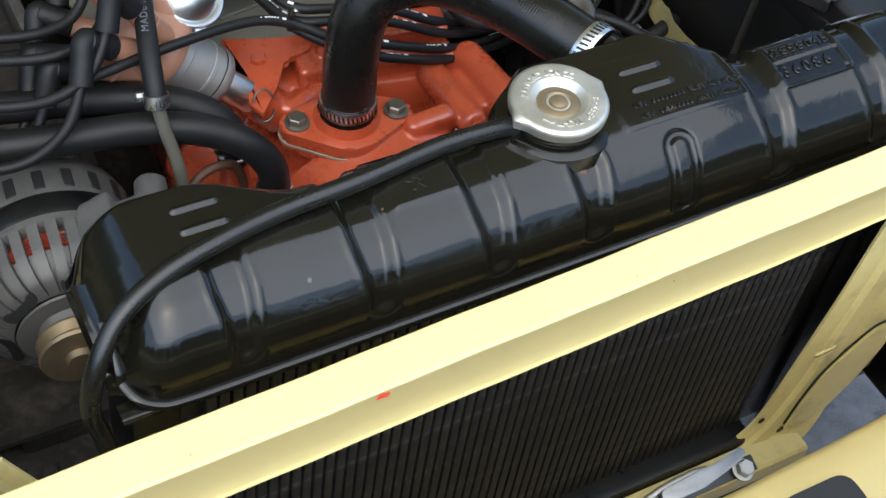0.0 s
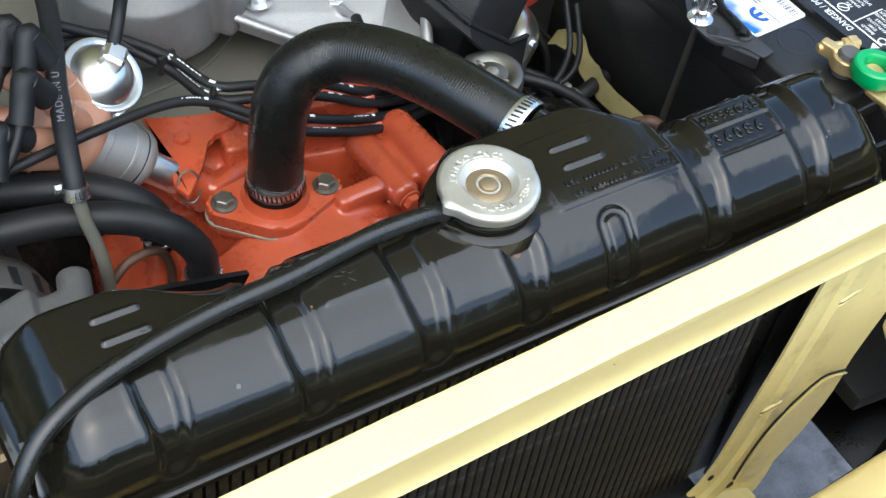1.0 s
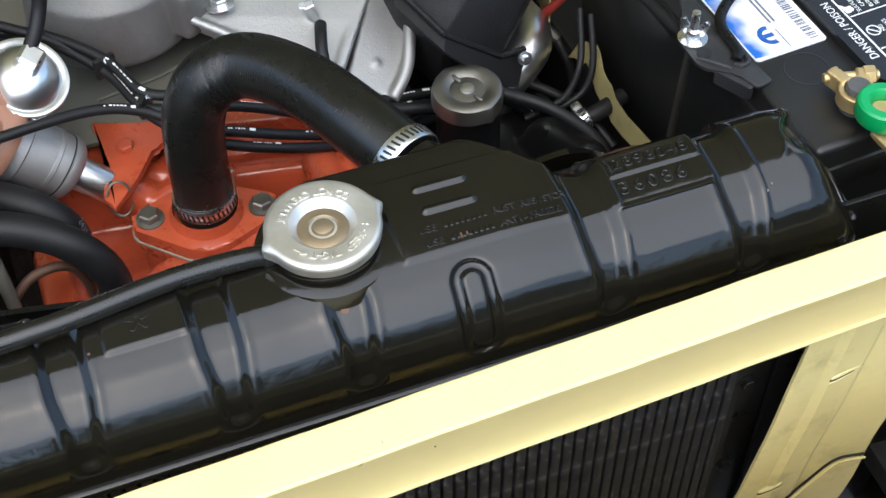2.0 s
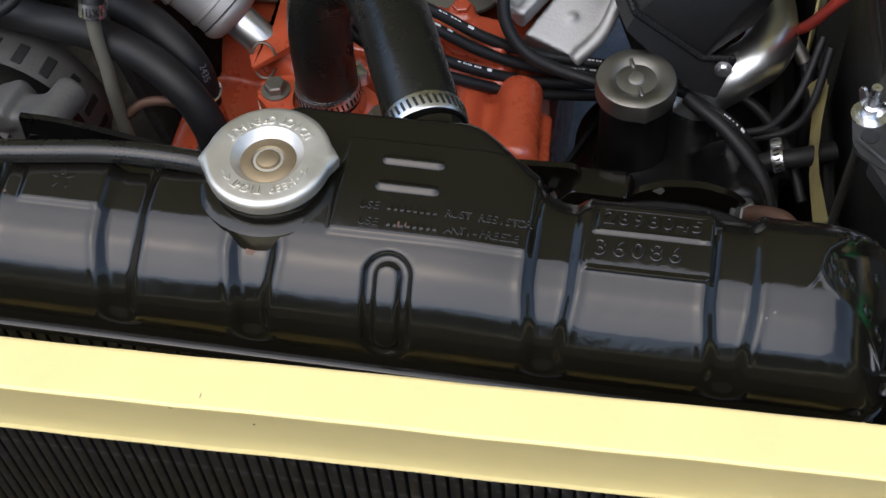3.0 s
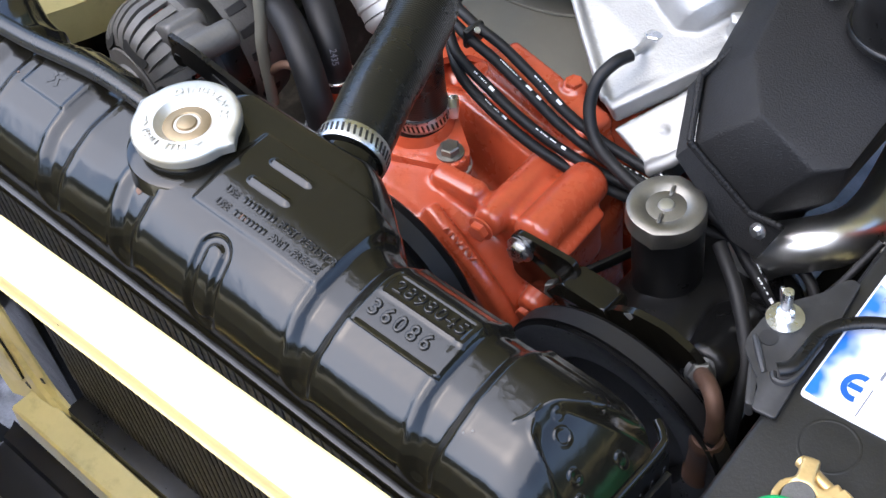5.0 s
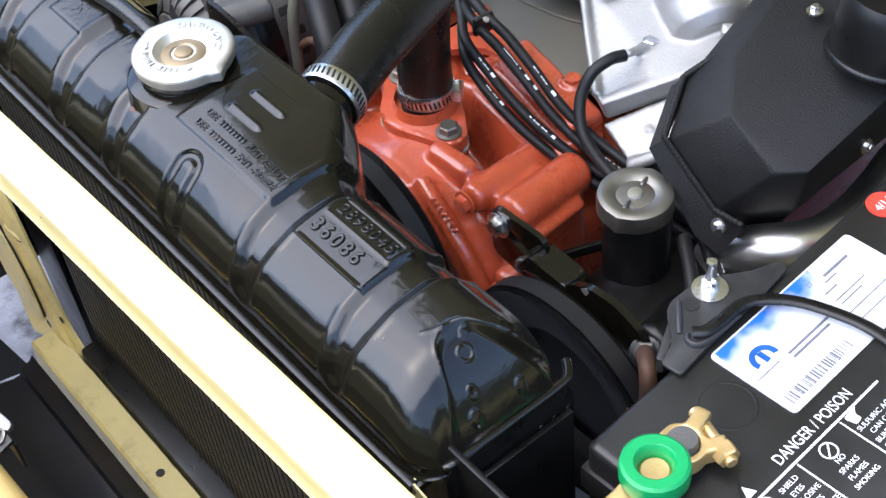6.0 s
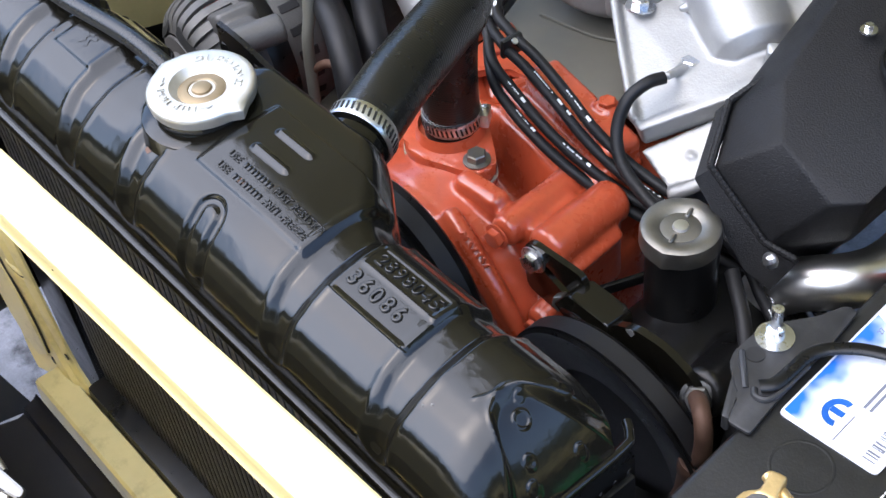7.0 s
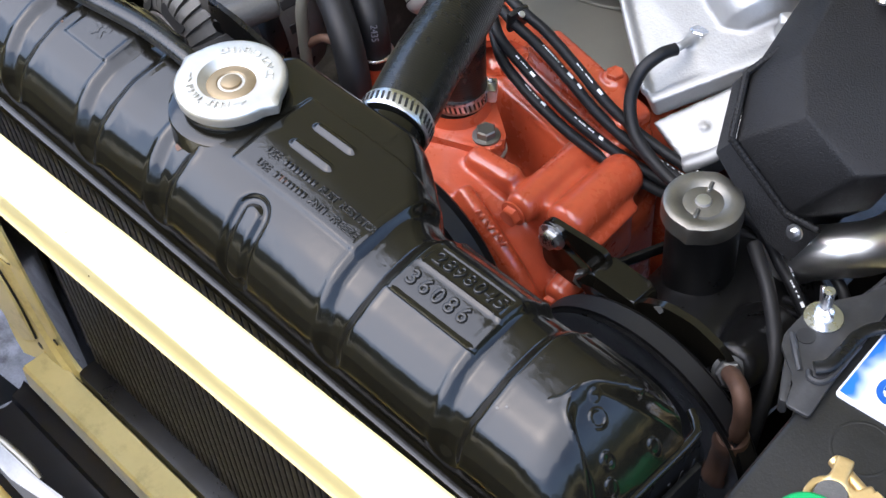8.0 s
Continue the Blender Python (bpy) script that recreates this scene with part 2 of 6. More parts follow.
def fading_ink():
    """Blue print that runs out into white along the label."""
    ma = material("blue_fading_print", (0.03, 0.2, 0.55), 0.35, vary=0.1, scale=25)
    nt = ma.node_tree
    tex, noise, ramp, mix = nt.nodes.new("ShaderNodeTexCoord"), nt.nodes.new("ShaderNodeTexNoise"), nt.nodes.new("ShaderNodeMapRange"), nt.nodes.new("ShaderNodeMix")
    across, add = nt.nodes.new("ShaderNodeVectorMath"), nt.nodes.new("ShaderNodeMath")
    mix.data_type = "RGBA"
    noise.inputs["Scale"].default_value = 42
    across.operation = "DOT_PRODUCT"
    across.inputs[1].default_value = (math.cos(radians(4)), math.sin(radians(4)), 0)
    add.operation = "MULTIPLY_ADD"
    add.inputs[1].default_value = 0.034
    edge = 0.372 * math.cos(radians(4)) + 0.022 * math.sin(radians(4)) + 0.012
    ramp.inputs["From Min"].default_value, ramp.inputs["From Max"].default_value = edge + 0.021, edge + 0.034
    nt.links.new(tex.outputs["Object"], noise.inputs["Vector"])
    nt.links.new(tex.outputs["Object"], across.inputs[0])
    nt.links.new(noise.outputs["Fac"], add.inputs[0])
    nt.links.new(across.outputs["Value"], add.inputs[2])
    nt.links.new(add.outputs[0], ramp.inputs["Value"])
    nt.links.new(ramp.outputs[0], mix.inputs[0])
    mix.inputs[6].default_value, mix.inputs[7].default_value = (0.012, 0.12, 0.45, 1), (0.68, 0.69, 0.72, 1)
    nt.links.new(mix.outputs[2], nt.nodes["Principled BSDF"].inputs["Base Color"])
    return ma


BLUE_FADE = fading_ink()


# ---- setting: ground and the car's body round the engine bay ----
def build_ground():
    bm = bmesh.new()
    bmesh.ops.create_grid(bm, x_segments=2, y_segments=2, size=400)
    return tagged(finish("ground", bm, ASPHALT), "pale grey weathered concrete under and around the car", "ground", kind="structure")


build_ground()


def build_backdrop():
    """A plain dark ring far behind the car, unseen, added to darken low reflections."""
    ob = thing("backdrop", "plain dark green ring far around the car, added to darken low reflections", "backdrop", "structure")
    bm = bmesh.new()
    rings = []
    for r, z in ((17.0, 0.0), (16.6, 2.0), (17.2, 4.6), (18.5, 5.4), (19.5, 0.0)):
        rings.append([bm.verts.new(((r + 0.5 * math.sin(i * 1.7)) * math.cos(math.pi * i / 40), (r + 0.5 * math.sin(i * 1.7)) * math.sin(math.pi * i / 40), z * (1 + 0.12 * math.sin(i * 2.3) + 0.08 * math.sin(i * 5.1)))) for i in range(80)])
    for a, b in zip(rings, rings[1:]):
        for i in range(80):
            j = (i + 1) % 80
            bm.faces.new((a[i], a[j], b[j], b[i]))
    part("backdrop_ring", bm, BACKDROP_GREEN, ob)


build_backdrop()


def build_bar():
    """Upper cross member of the radiator support: a folded channel with a flat top and a short front lip."""
    ob = thing("radiator_support_bar", "pale yellow painted upper radiator support bar, lightly chipped", "car body", "structure")
    bm = bmesh.new()
    outer = [(-0.1005, 0.815), (-0.1007, 0.8335), (-0.1013, 0.8352), (-0.1030, 0.8360), (-0.1318, 0.8380), (-0.1330, 0.8377), (-0.1336, 0.8368), (-0.1334, 0.8358), (-0.1285, 0.8230), (-0.1240, 0.8050), (-0.1210, 0.7860), (-0.1197, 0.7745), (-0.1202, 0.7690), (-0.1213, 0.7662), (-0.1208, 0.7642), (-0.1190, 0.7642)]
    inner = [(-0.1180, 0.7672), (-0.1178, 0.7745), (-0.1190, 0.7862), (-0.1220, 0.8055), (-0.1268, 0.8240), (-0.1305, 0.8350), (-0.1045, 0.8335), (-0.1035, 0.8320), (-0.1033, 0.815)]
    line = [Vector((-0.62 + 0.02 * i, 0, 0)) for i in range(63)]
    rings = []
    for p in line:
        rings.append([bm.verts.new((p.x, y + 0.033 * (p.x - 0.15), z + 0.0005 * math.sin(p.x * 31) + 0.0003 * math.sin(p.x * 83))) for y, z in outer + inner])
    n = len(outer + inner)
    for a, b in zip(rings, rings[1:]):
        for i in range(n):
            bm.faces.new((a[i], a[(i + 1) % n], b[(i + 1) % n], b[i]))
    part("bar", bm, YELLOW, ob, angle=14)
    return ob


build_bar()


def build_side(name, s, label, shift=0.0):
    """A side panel of the radiator support: a pressed sheet facing forward beside the core, doubled below, that sweeps into the lower bar."""
    ob = thing(name, label, "car body", "structure")
    zs = [0.80, 0.74, 0.69, 0.64, 0.60, 0.57, 0.54, 0.51, 0.48, 0.455, 0.43, 0.41, 0.395, 0.38, 0.367, 0.358, 0.350]
    ins = [0.329, 0.325, 0.321, 0.316, 0.313, 0.310, 0.306, 0.302, 0.298, 0.295, 0.291, 0.287, 0.283, 0.276, 0.264, 0.252, 0.240]
    ins = [a + 0.006 for a in ins]
    if s < 0:
        ins[:3] = [0.398, 0.372, 0.340]
    outs = [0.448, 0.446, 0.440, 0.434, 0.428, 0.421, 0.415, 0.412, 0.411, 0.407, 0.394, 0.377, 0.364, 0.361, 0.357, 0.352, 0.345]
    bm = bmesh.new()
    rows = []
    for z, a, b in zip(zs, ins, outs):
        w = b - a
        low = max(0.0, (0.45 - z) / 0.10)
        # folded inner edge, shallow pressed channel, outer half set forward
        prof = [(0.0, 0.004), (0.0, 0.0015), (0.003, 0.0), (0.20 * w, -0.0015), (0.26 * w, -0.0055), (0.46 * w, -0.0060), (0.52 * w, -0.0030), (0.78 * w, -0.0075), (w - 0.004, -0.012), (w, -0.010), (w + 0.001, 0.002)]
        rows.append([bm.verts.new((s * (a + d + shift), -0.0785 + y - 0.010 * low * d / w, z + 0.0015 * math.sin(d * 90))) for d, y in prof])
    for r0, r1 in zip(rows, rows[1:]):
        for i in range(len(r0) - 1):
            bm.faces.new((r0[i], r0[i + 1], r1[i + 1], r1[i]))
    bmesh.ops.recalc_face_normals(bm, faces=bm.faces)
    bmesh.ops.solidify(bm, geom=bm.faces[:], thickness=0.0015)
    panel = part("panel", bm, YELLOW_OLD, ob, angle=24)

    def face(x, z, lift=0.0):
        i = min(range(len(zs)), key=lambda k: abs(zs[k] - z))
        w = outs[i] - ins[i]
        d = x - ins[i]
        y = np.interp(d, [0.004, 0.20 * w, 0.26 * w, 0.46 * w, 0.52 * w, 0.78 * w, w - 0.004], [0, -0.0015, -0.0055, -0.0060, -0.0030, -0.0075, -0.012]) - 0.010 * max(0.0, (0.45 - z) / 0.10) * d / w
        return Vector((s * (x + shift), -0.0785 + float(y) - lift, z))

    bm = bmesh.new()
    if s > 0:
        box(bm, (0.150, 0.004, 0.48), pose(0.400, -0.052, 0.575), 0.001)
    else:
        box(bm, (0.070, 0.004, 0.44), pose(-0.366, -0.054, 0.42), 0.001)
    box(bm, (0.004, 0.080, 0.40), pose(s * (0.352 + shift), -0.010, 0.585 if s > 0 else 0.40), 0.001)
    part("baffle", bm, BLACK_SATIN, ob, "black sheet behind the panel")
    # doubler sheet welded over the lower half, its upper edge slanting inwards
    bm = bmesh.new()
    edge = [(0.408, 0.521), (0.386, 0.517), (0.368, 0.492), (0.342, 0.462), (0.328, 0.422), (0.318, 0.385)]
    low = [(0.406, 0.487), (0.402, 0.466), (0.386, 0.436), (0.368, 0.409), (0.352, 0.388), (0.336, 0.372)]
    a = [bm.verts.new(face(x, z, 0.0020)) for x, z in edge]
    b = [bm.verts.new(face(x, z, 0.0020)) for x, z in low]
    for i in range(len(a) - 1):
        bm.faces.new((a[i], a[i + 1], b[i + 1], b[i]))
    bmesh.ops.recalc_face_normals(bm, faces=bm.faces)
    bmesh.ops.solidify(bm, geom=bm.faces[:], thickness=0.0018)
    part("doubler", bm, YELLOW_OLD, panel)
    bm = bmesh.new()
    tube(bm, [face(x, z, 0.0014) for x, z in edge], 0.0013, 6, 6)
    part("seam_gap", bm, BLACK_DULL, panel, "dark gap along the seam")
    bm = bmesh.new()
    tube(bm, [face(x + 0.001, z - 0.003, 0.0034) for x, z in edge], 0.0011, 6, 6)
    part("seam_edge", bm, YELLOW_OLD, panel)
    # pressed slots with raised lips
    for (x0, z0), (x1, z1), wide in (((0.351, 0.645), (0.379, 0.652), 0.0030), ((0.322, 0.488), (0.340, 0.501), 0.0030), ((0.387, 0.459), (0.404, 0.472), 0.0036)):
        p, q = face(x0, z0, 0.0010), face(x1, z1, 0.0010)
        for name, off, r, ma in (("slot", 0.0, 0.0016, BLACK_DULL), ("ridge", wide, 0.0021, YELLOW_OLD), ("ridge", -wide, 0.0016, YELLOW_OLD)):
            bm = bmesh.new()
            o = Vector((0, 0.0006, off))
            tube(bm, [p + o, (p + q) / 2 + o, q + o], r, 8, 4, lambda u: 0.35 + 0.65 * math.sin(math.pi * min(1, max(0, u))) ** 0.4)
            part(name, bm, ma, panel)
    # small hole and a nick of the edge near the foot, with the bolt that holds the core
    for x, z, r in ((0.318, 0.372, 0.0045), (0.292, 0.394, 0.0038)):
        bm = bmesh.new()
        lathe(bm, [(0, 0), (r, 0), (r, 0.0010), (0, 0.0010)], Matrix.Translation(face(x, z, 0.0012)) @ pose(0, 0, 0, 90, 0, 0), 14)
        part("hole", bm, BLACK_DULL, panel)
    # outer wing of the support above
    bm = bmesh.new()
    prism(bm, rounded([(0.424, 0.585), (0.446, 0.548), (0.62, 0.548), (0.62, 0.66), (0.424, 0.66)], 0.008), pose(0, -0.094, 0, 90, 0, 0) if s > 0 else pose(0, -0.0925, 0, 90, 0, 180), 0.0015)
    part("wing", bm, YELLOW_OLD, ob)
    return ob


build_side("radiator_support_side", 1, "dull yellow stamped radiator support side panel beside the battery")
build_side("radiator_support_side", -1, "dull yellow stamped radiator support side panel beside the alternator", 0.022)


def build_lower():
    ob = thing("radiator_support_lower_bar", "dull yellow lower radiator support bar with drilled holes", "car body", "structure")
    bm = bmesh.new()
    sec = [(-0.081, 0.320), (-0.082, 0.357), (-0.084, 0.361), (-0.111, 0.362), (-0.114, 0.359), (-0.116, 0.325), (-0.114, 0.325), (-0.112, 0.357), (-0.085, 0.357), (-0.083, 0.320)]
    rings = []
    for i in range(41):
        x = -0.340 + 0.0170 * i
        rings.append([bm.verts.new((x, y, z)) for y, z in sec])
    for a, b in zip(rings, rings[1:]):
        for i in range(len(sec)):
            j = (i + 1) % len(sec)
            bm.faces.new((a[i], a[j], b[j], b[i]))
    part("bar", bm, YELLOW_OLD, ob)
    for x in (-0.10, 0.12):
        bm = bmesh.new()
        lathe(bm, [(0, 0.0), (0.0045, 0.0), (0.0045, 0.001), (0, 0.001)], pose(x, -0.098, 0.3615), 16)
        part("hole", bm, BLACK_DULL, ob)
    return ob


build_lower()


def build_bar_chips():
    """Small chips and a scuffed edge in the bar's paint."""
    bar = bpy.data.objects["bar"]
    for x, y, z, w, l, ma, tilt in ((0.0705, -0.1325, 0.8376, 0.0035, 0.0025, RUST, 0), (-0.204, -0.1458, 0.8335, 0.010, 0.004, RED, 80), (-0.325, -0.140, 0.8372, 0.0012, 0.001, RUST, 0), (-0.009, -0.131, 0.8371, 0.0006, 0.004, GASKET, 0), (0.02, -0.1375, 0.826, 0.0012, 0.001, RUST, 80)):
        bm = bmesh.new()
        prism(bm, rounded([(-w / 2, -l / 3), (w / 3, -l / 2), (w / 2, l / 4), (-w / 4, l / 2)], 0.0004, 2), pose(x, y, z, tilt, 0, 0), 0.0004)
        part("paint_chip", bm, ma, bar, "small chip in the paint")


def build_front():
    """What lies ahead of and below the core: a dark air panel, the hood latch and the front sheet."""
    ob = thing("air_panel", "blue-black plastic air panel ahead of the lower bar", "panel", "structure")
    bm = bmesh.new()
    rows = []
    for i in range(33):
        x = -0.335 + 0.67 * i / 32
        rows.append([bm.verts.new((x, y, z)) for y, z in ((-0.119, 0.350), (-0.124, 0.345), (-0.136, 0.341), (-0.139, 0.334), (-0.146, 0.333), (-0.18, 0.345), (-0.25, 0.365), (-0.36, 0.37))])
    for a, b in zip(rows, rows[1:]):
        for i in range(len(a) - 1):
            bm.faces.new((a[i], a[i + 1], b[i + 1], b[i]))
    bmesh.ops.solidify(bm, geom=bm.faces[:], thickness=0.003)
    part("sheet", bm, BLUE_BLACK, ob)
    # upright shields at both ends, bowed towards the front
    for s in (1, -1):
        ob = thing("air_shield", "black plastic shield beside the grille opening", "panel", "structure")
        bm = bmesh.new()
        rows = []
        for i in range(9):
            t = i / 8
            rows.append([bm.verts.new((s * x, y, z)) for x, y, z in ((0.332 + 0.05 * t, -0.125 - 0.235 * t, 0.335 + 0.01 * t), (0.372 + 0.03 * t, -0.138 - 0.22 * t, 0.37 + 0.01 * t), (0.43, -0.15 - 0.21 * t, 0.43), (0.445, -0.15 - 0.21 * t, 0.56), (0.45, -0.15 - 0.21 * t, 0.66))])
        for a, b in zip(rows, rows[1:]):
            for i in range(len(a) - 1):
                bm.faces.new((a[i], a[i + 1], b[i + 1], b[i]))
        bmesh.ops.solidify(bm, geom=bm.faces[:], thickness=0.003)
        part("sheet", bm, BLACK_SATIN, ob)
        bm = bmesh.new()
        box(bm, (0.20, 0.003, 0.25), pose(s * 0.565, -0.170, 0.50), 0.001)
        box(bm, (0.16, 0.34, 0.003), pose(s * 0.545, 0.03, 0.36, 0, s * -8, 0), 0.001)
        part("side_sheet", bm, BLACK_SATIN, ob)
    ob = thing("front_panel", "pale yellow front body panel with cut openings", "car body", "structure")
    bm = bmesh.new()
    rows = []
    for i in range(57):
        x = -0.70 + 1.40 * i / 56
        d = 0.006 * math.cos(x * 9) - 0.006
        rows.append([bm.verts.new((x, y, z)) for y, z in ((-0.238 - d, 0.676), (-0.2415 - d, 0.692), (-0.249 - d, 0.699), (-0.27, 0.702), (-0.34, 0.700), (-0.365, 0.685), (-0.375, 0.35))])
    for a, b in zip(rows, rows[1:]):
        for i in range(len(a) - 1):
            bm.faces.new((a[i], a[i + 1], b[i + 1], b[i]))
    bmesh.ops.solidify(bm, geom=bm.faces[:], thickness=0.002)
    sheet = part("sheet", bm, YELLOW, ob)
    for x in (-0.20, 0.09):
        bm = bmesh.new()
        prism(bm, rounded([(-0.032, -0.016), (0.032, -0.016), (0.032, 0.018), (-0.032, 0.018)], 0.014, 6), pose(x, -0.283, 0.7028), 0.0006)
        part("opening", bm, BLACK_DULL, sheet, "dark cut-out in the panel")
    ob = thing("hood_latch", "dull plated hood latch with a flat hook and bolts", "latch")
    bm = bmesh.new()
    box(bm, (0.10, 0.012, 0.003), pose(0.015, -0.2295, 0.700, 20, 0, 0), 0.001)
    box(bm, (0.10, 0.003, 0.026), pose(0.015, -0.224, 0.684), 0.001)
    part("base_plate", bm, BLACK_SATIN, ob)
    bm = bmesh.new()
    prism(bm, rounded([(-0.030, -0.005), (0.004, -0.006), (0.030, -0.002), (0.048, 0.003), (0.046, 0.009), (0.020, 0.006), (-0.028, 0.005)], 0.003), pose(0.012, -0.2275, 0.7035, 18, 0, 2), 0.004, 0.001)
    part("hook", bm, STEEL_DARK, ob)
    bm = bmesh.new()
    tube(bm, [(-0.03, -0.2245, 0.700), (-0.01, -0.222, 0.704), (0.015, -0.2205, 0.704), (0.028, -0.221, 0.701)], 0.003, 10)
    part("release_lever", bm, STEEL_WORN, ob)
    for x, y in ((0.052, -0.232), (-0.024, -0.233)):
        bm = bmesh.new()
        hexagon(bm, pose(x, y, 0.7015, 18, 0, 15), 0.0065, 0.006, 0.0085)
        part("bolt", bm, STEEL_WORN, ob, "", 30)


def build_bay():
    """The closed car body round the bay: wheel wells, firewall, fenders and the raised hood."""
    for s, name, label in ((1, "inner_fender", "black inner fender beside the battery"), (-1, "inner_fender", "black inner fender beside the alternator")):
        ob = thing(name, label, "car body", "structure")
        bm = bmesh.new()
        box(bm, (0.02, 1.2, 0.42), pose(s * 0.60, 0.45, 0.62, 0, 0, 0), 0.004)
        box(bm, (0.20, 1.2, 0.02), pose(s * 0.55, 0.50, 0.42, 0, s * 12, 0), 0.004)
        part("sheet", bm, BLACK_DULL, ob)
        ob = thing("fender", "pale yellow outer fender of the car", "car body", "structure")
        bm = bmesh.new()
        box(bm, (0.18, 1.9, 0.03), pose(s * 0.76, 0.40, 0.84, 0, s * 8, 0), 0.01)
        box(bm, (0.03, 1.9, 0.50), pose(s * 0.85, 0.40, 0.58), 0.01)
        part("sheet", bm, YELLOW, ob)
    ob = thing("firewall", "black firewall at the rear of the engine bay", "car body", "structure")
    bm = bmesh.new()
    box(bm, (1.6, 0.03, 0.7), pose(0, 1.12, 0.62), 0.004)
    part("sheet", bm, BLACK_DULL, ob)
    ob = thing("hood", "raised hood with a dull yellow underside", "car body", "structure")
    bm = bmesh.new()
    tilt = pose(0, 0.72, 1.43, 45, 0, 0)
    box(bm, (1.84, 0.03, 1.46), tilt, 0.01)
    for x in (-0.5, 0.0, 0.5):
        box(bm, (0.06, 0.02, 1.2), tilt @ pose(x, -0.025, 0), 0.005)
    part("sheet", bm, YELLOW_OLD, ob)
    # made-up boxes and sheets that keep the gaps beside the engine dark
    for s in (1, -1):
        ob = thing("dark_filler", "dark boxes and sheets beside the engine, added to keep the gaps dark", "chassis", "structure")
        bm = bmesh.new()
        if s < 0:
            box(bm, (0.16, 0.95, 0.10), pose(-0.30, 0.66, 0.36), 0.01)
            box(bm, (0.012, 0.80, 0.30), pose(-0.235, 0.70, 0.50, 0, -10, 0), 0.004)
            box(bm, (0.20, 0.30, 0.012), pose(-0.30, 0.33, 0.43, 10, 0, 0), 0.004)
            box(bm, (0.55, 0.95, 0.012), pose(-0.38, 0.62, 0.37), 0.004)
        else:
            box(bm, (0.12, 0.95, 0.10), pose(0.30, 0.66, 0.36), 0.01)
            box(bm, (0.012, 0.95, 0.22), pose(0.305, 0.72, 0.46), 0.004)
            box(bm, (0.26, 0.90, 0.012), pose(0.37, 0.78, 0.50), 0.004)
        part("sheet", bm, DUSTY if s < 0 else BLACK_DULL, ob)
    ob = thing("bay_side", "dull yellow body edge beside the alternator", "car body", "structure")
    bm = bmesh.new()
    rows = []
    for y, z in ((-0.11, 0.70), (-0.02, 0.70), (0.05, 0.69), (0.09, 0.675), (0.15, 0.655), (0.21, 0.64), (0.30, 0.66), (0.5, 0.69)):
        rows.append([bm.verts.new((x, y, zz)) for x, zz in ((-0.60, z + 0.02), (-0.455, z + 0.012), (-0.428, z), (-0.425, z - 0.04))])
    for a, b in zip(rows, rows[1:]):
        for i in range(3):
            bm.faces.new((a[i], a[i + 1], b[i + 1], b[i]))
    bmesh.ops.solidify(bm, geom=bm.faces[:], thickness=0.0015)
    part("sheet", bm, YELLOW_OLD, ob)


build_bar_chips()
build_front()
build_bay()


# ---- radiator ----
TANK_LEFT, TANK_RIGHT = -0.348, 0.346
GROOVES = (-0.262, -0.166, -0.078, 0.0, 0.163, 0.259)


def tank_section(x):
    """Front edge, crown and rear edge of the tank at x, drawn in near the ends."""
    left = 1 - smooth(TANK_LEFT, TANK_LEFT + 0.055, x)
    u = np.clip((x - TANK_RIGHT + 0.026) / 0.026, 0, 1)
    nose = 1 - np.sqrt(1 - 0.985 * u * u)
    neck = smooth(-0.04, 0.005, x) * (1 - smooth(0.100, 0.170, x))
    lobe = smooth(TANK_LEFT, TANK_LEFT + 0.02, x) * (1 - smooth(-0.265, -0.185, x))
    back = 0.026 + 0.034 * neck + 0.019 * lobe - 0.006 * nose
    crown = 0.862 + 0.0035 * neck + 0.002 * lobe - 0.034 * left ** 1.6
    front = -0.0745 + 0.02 * left ** 3 + 0.020 * nose
    return front, crown, back, neck + lobe


TANK_GRID = []


def tank_top(x, y):
    """Height and slope of the tank's top at a place."""
    col = min(TANK_GRID, key=lambda c: abs(c[0, 0] - x))
    yy, zz = col[18:146, 1], col[18:146, 2]
    z0, z1 = np.interp(y - 0.003, yy, zz), np.interp(y + 0.003, yy, zz)
    return float((z0 + z1) / 2), math.degrees(math.atan2(z1 - z0, 0.006))


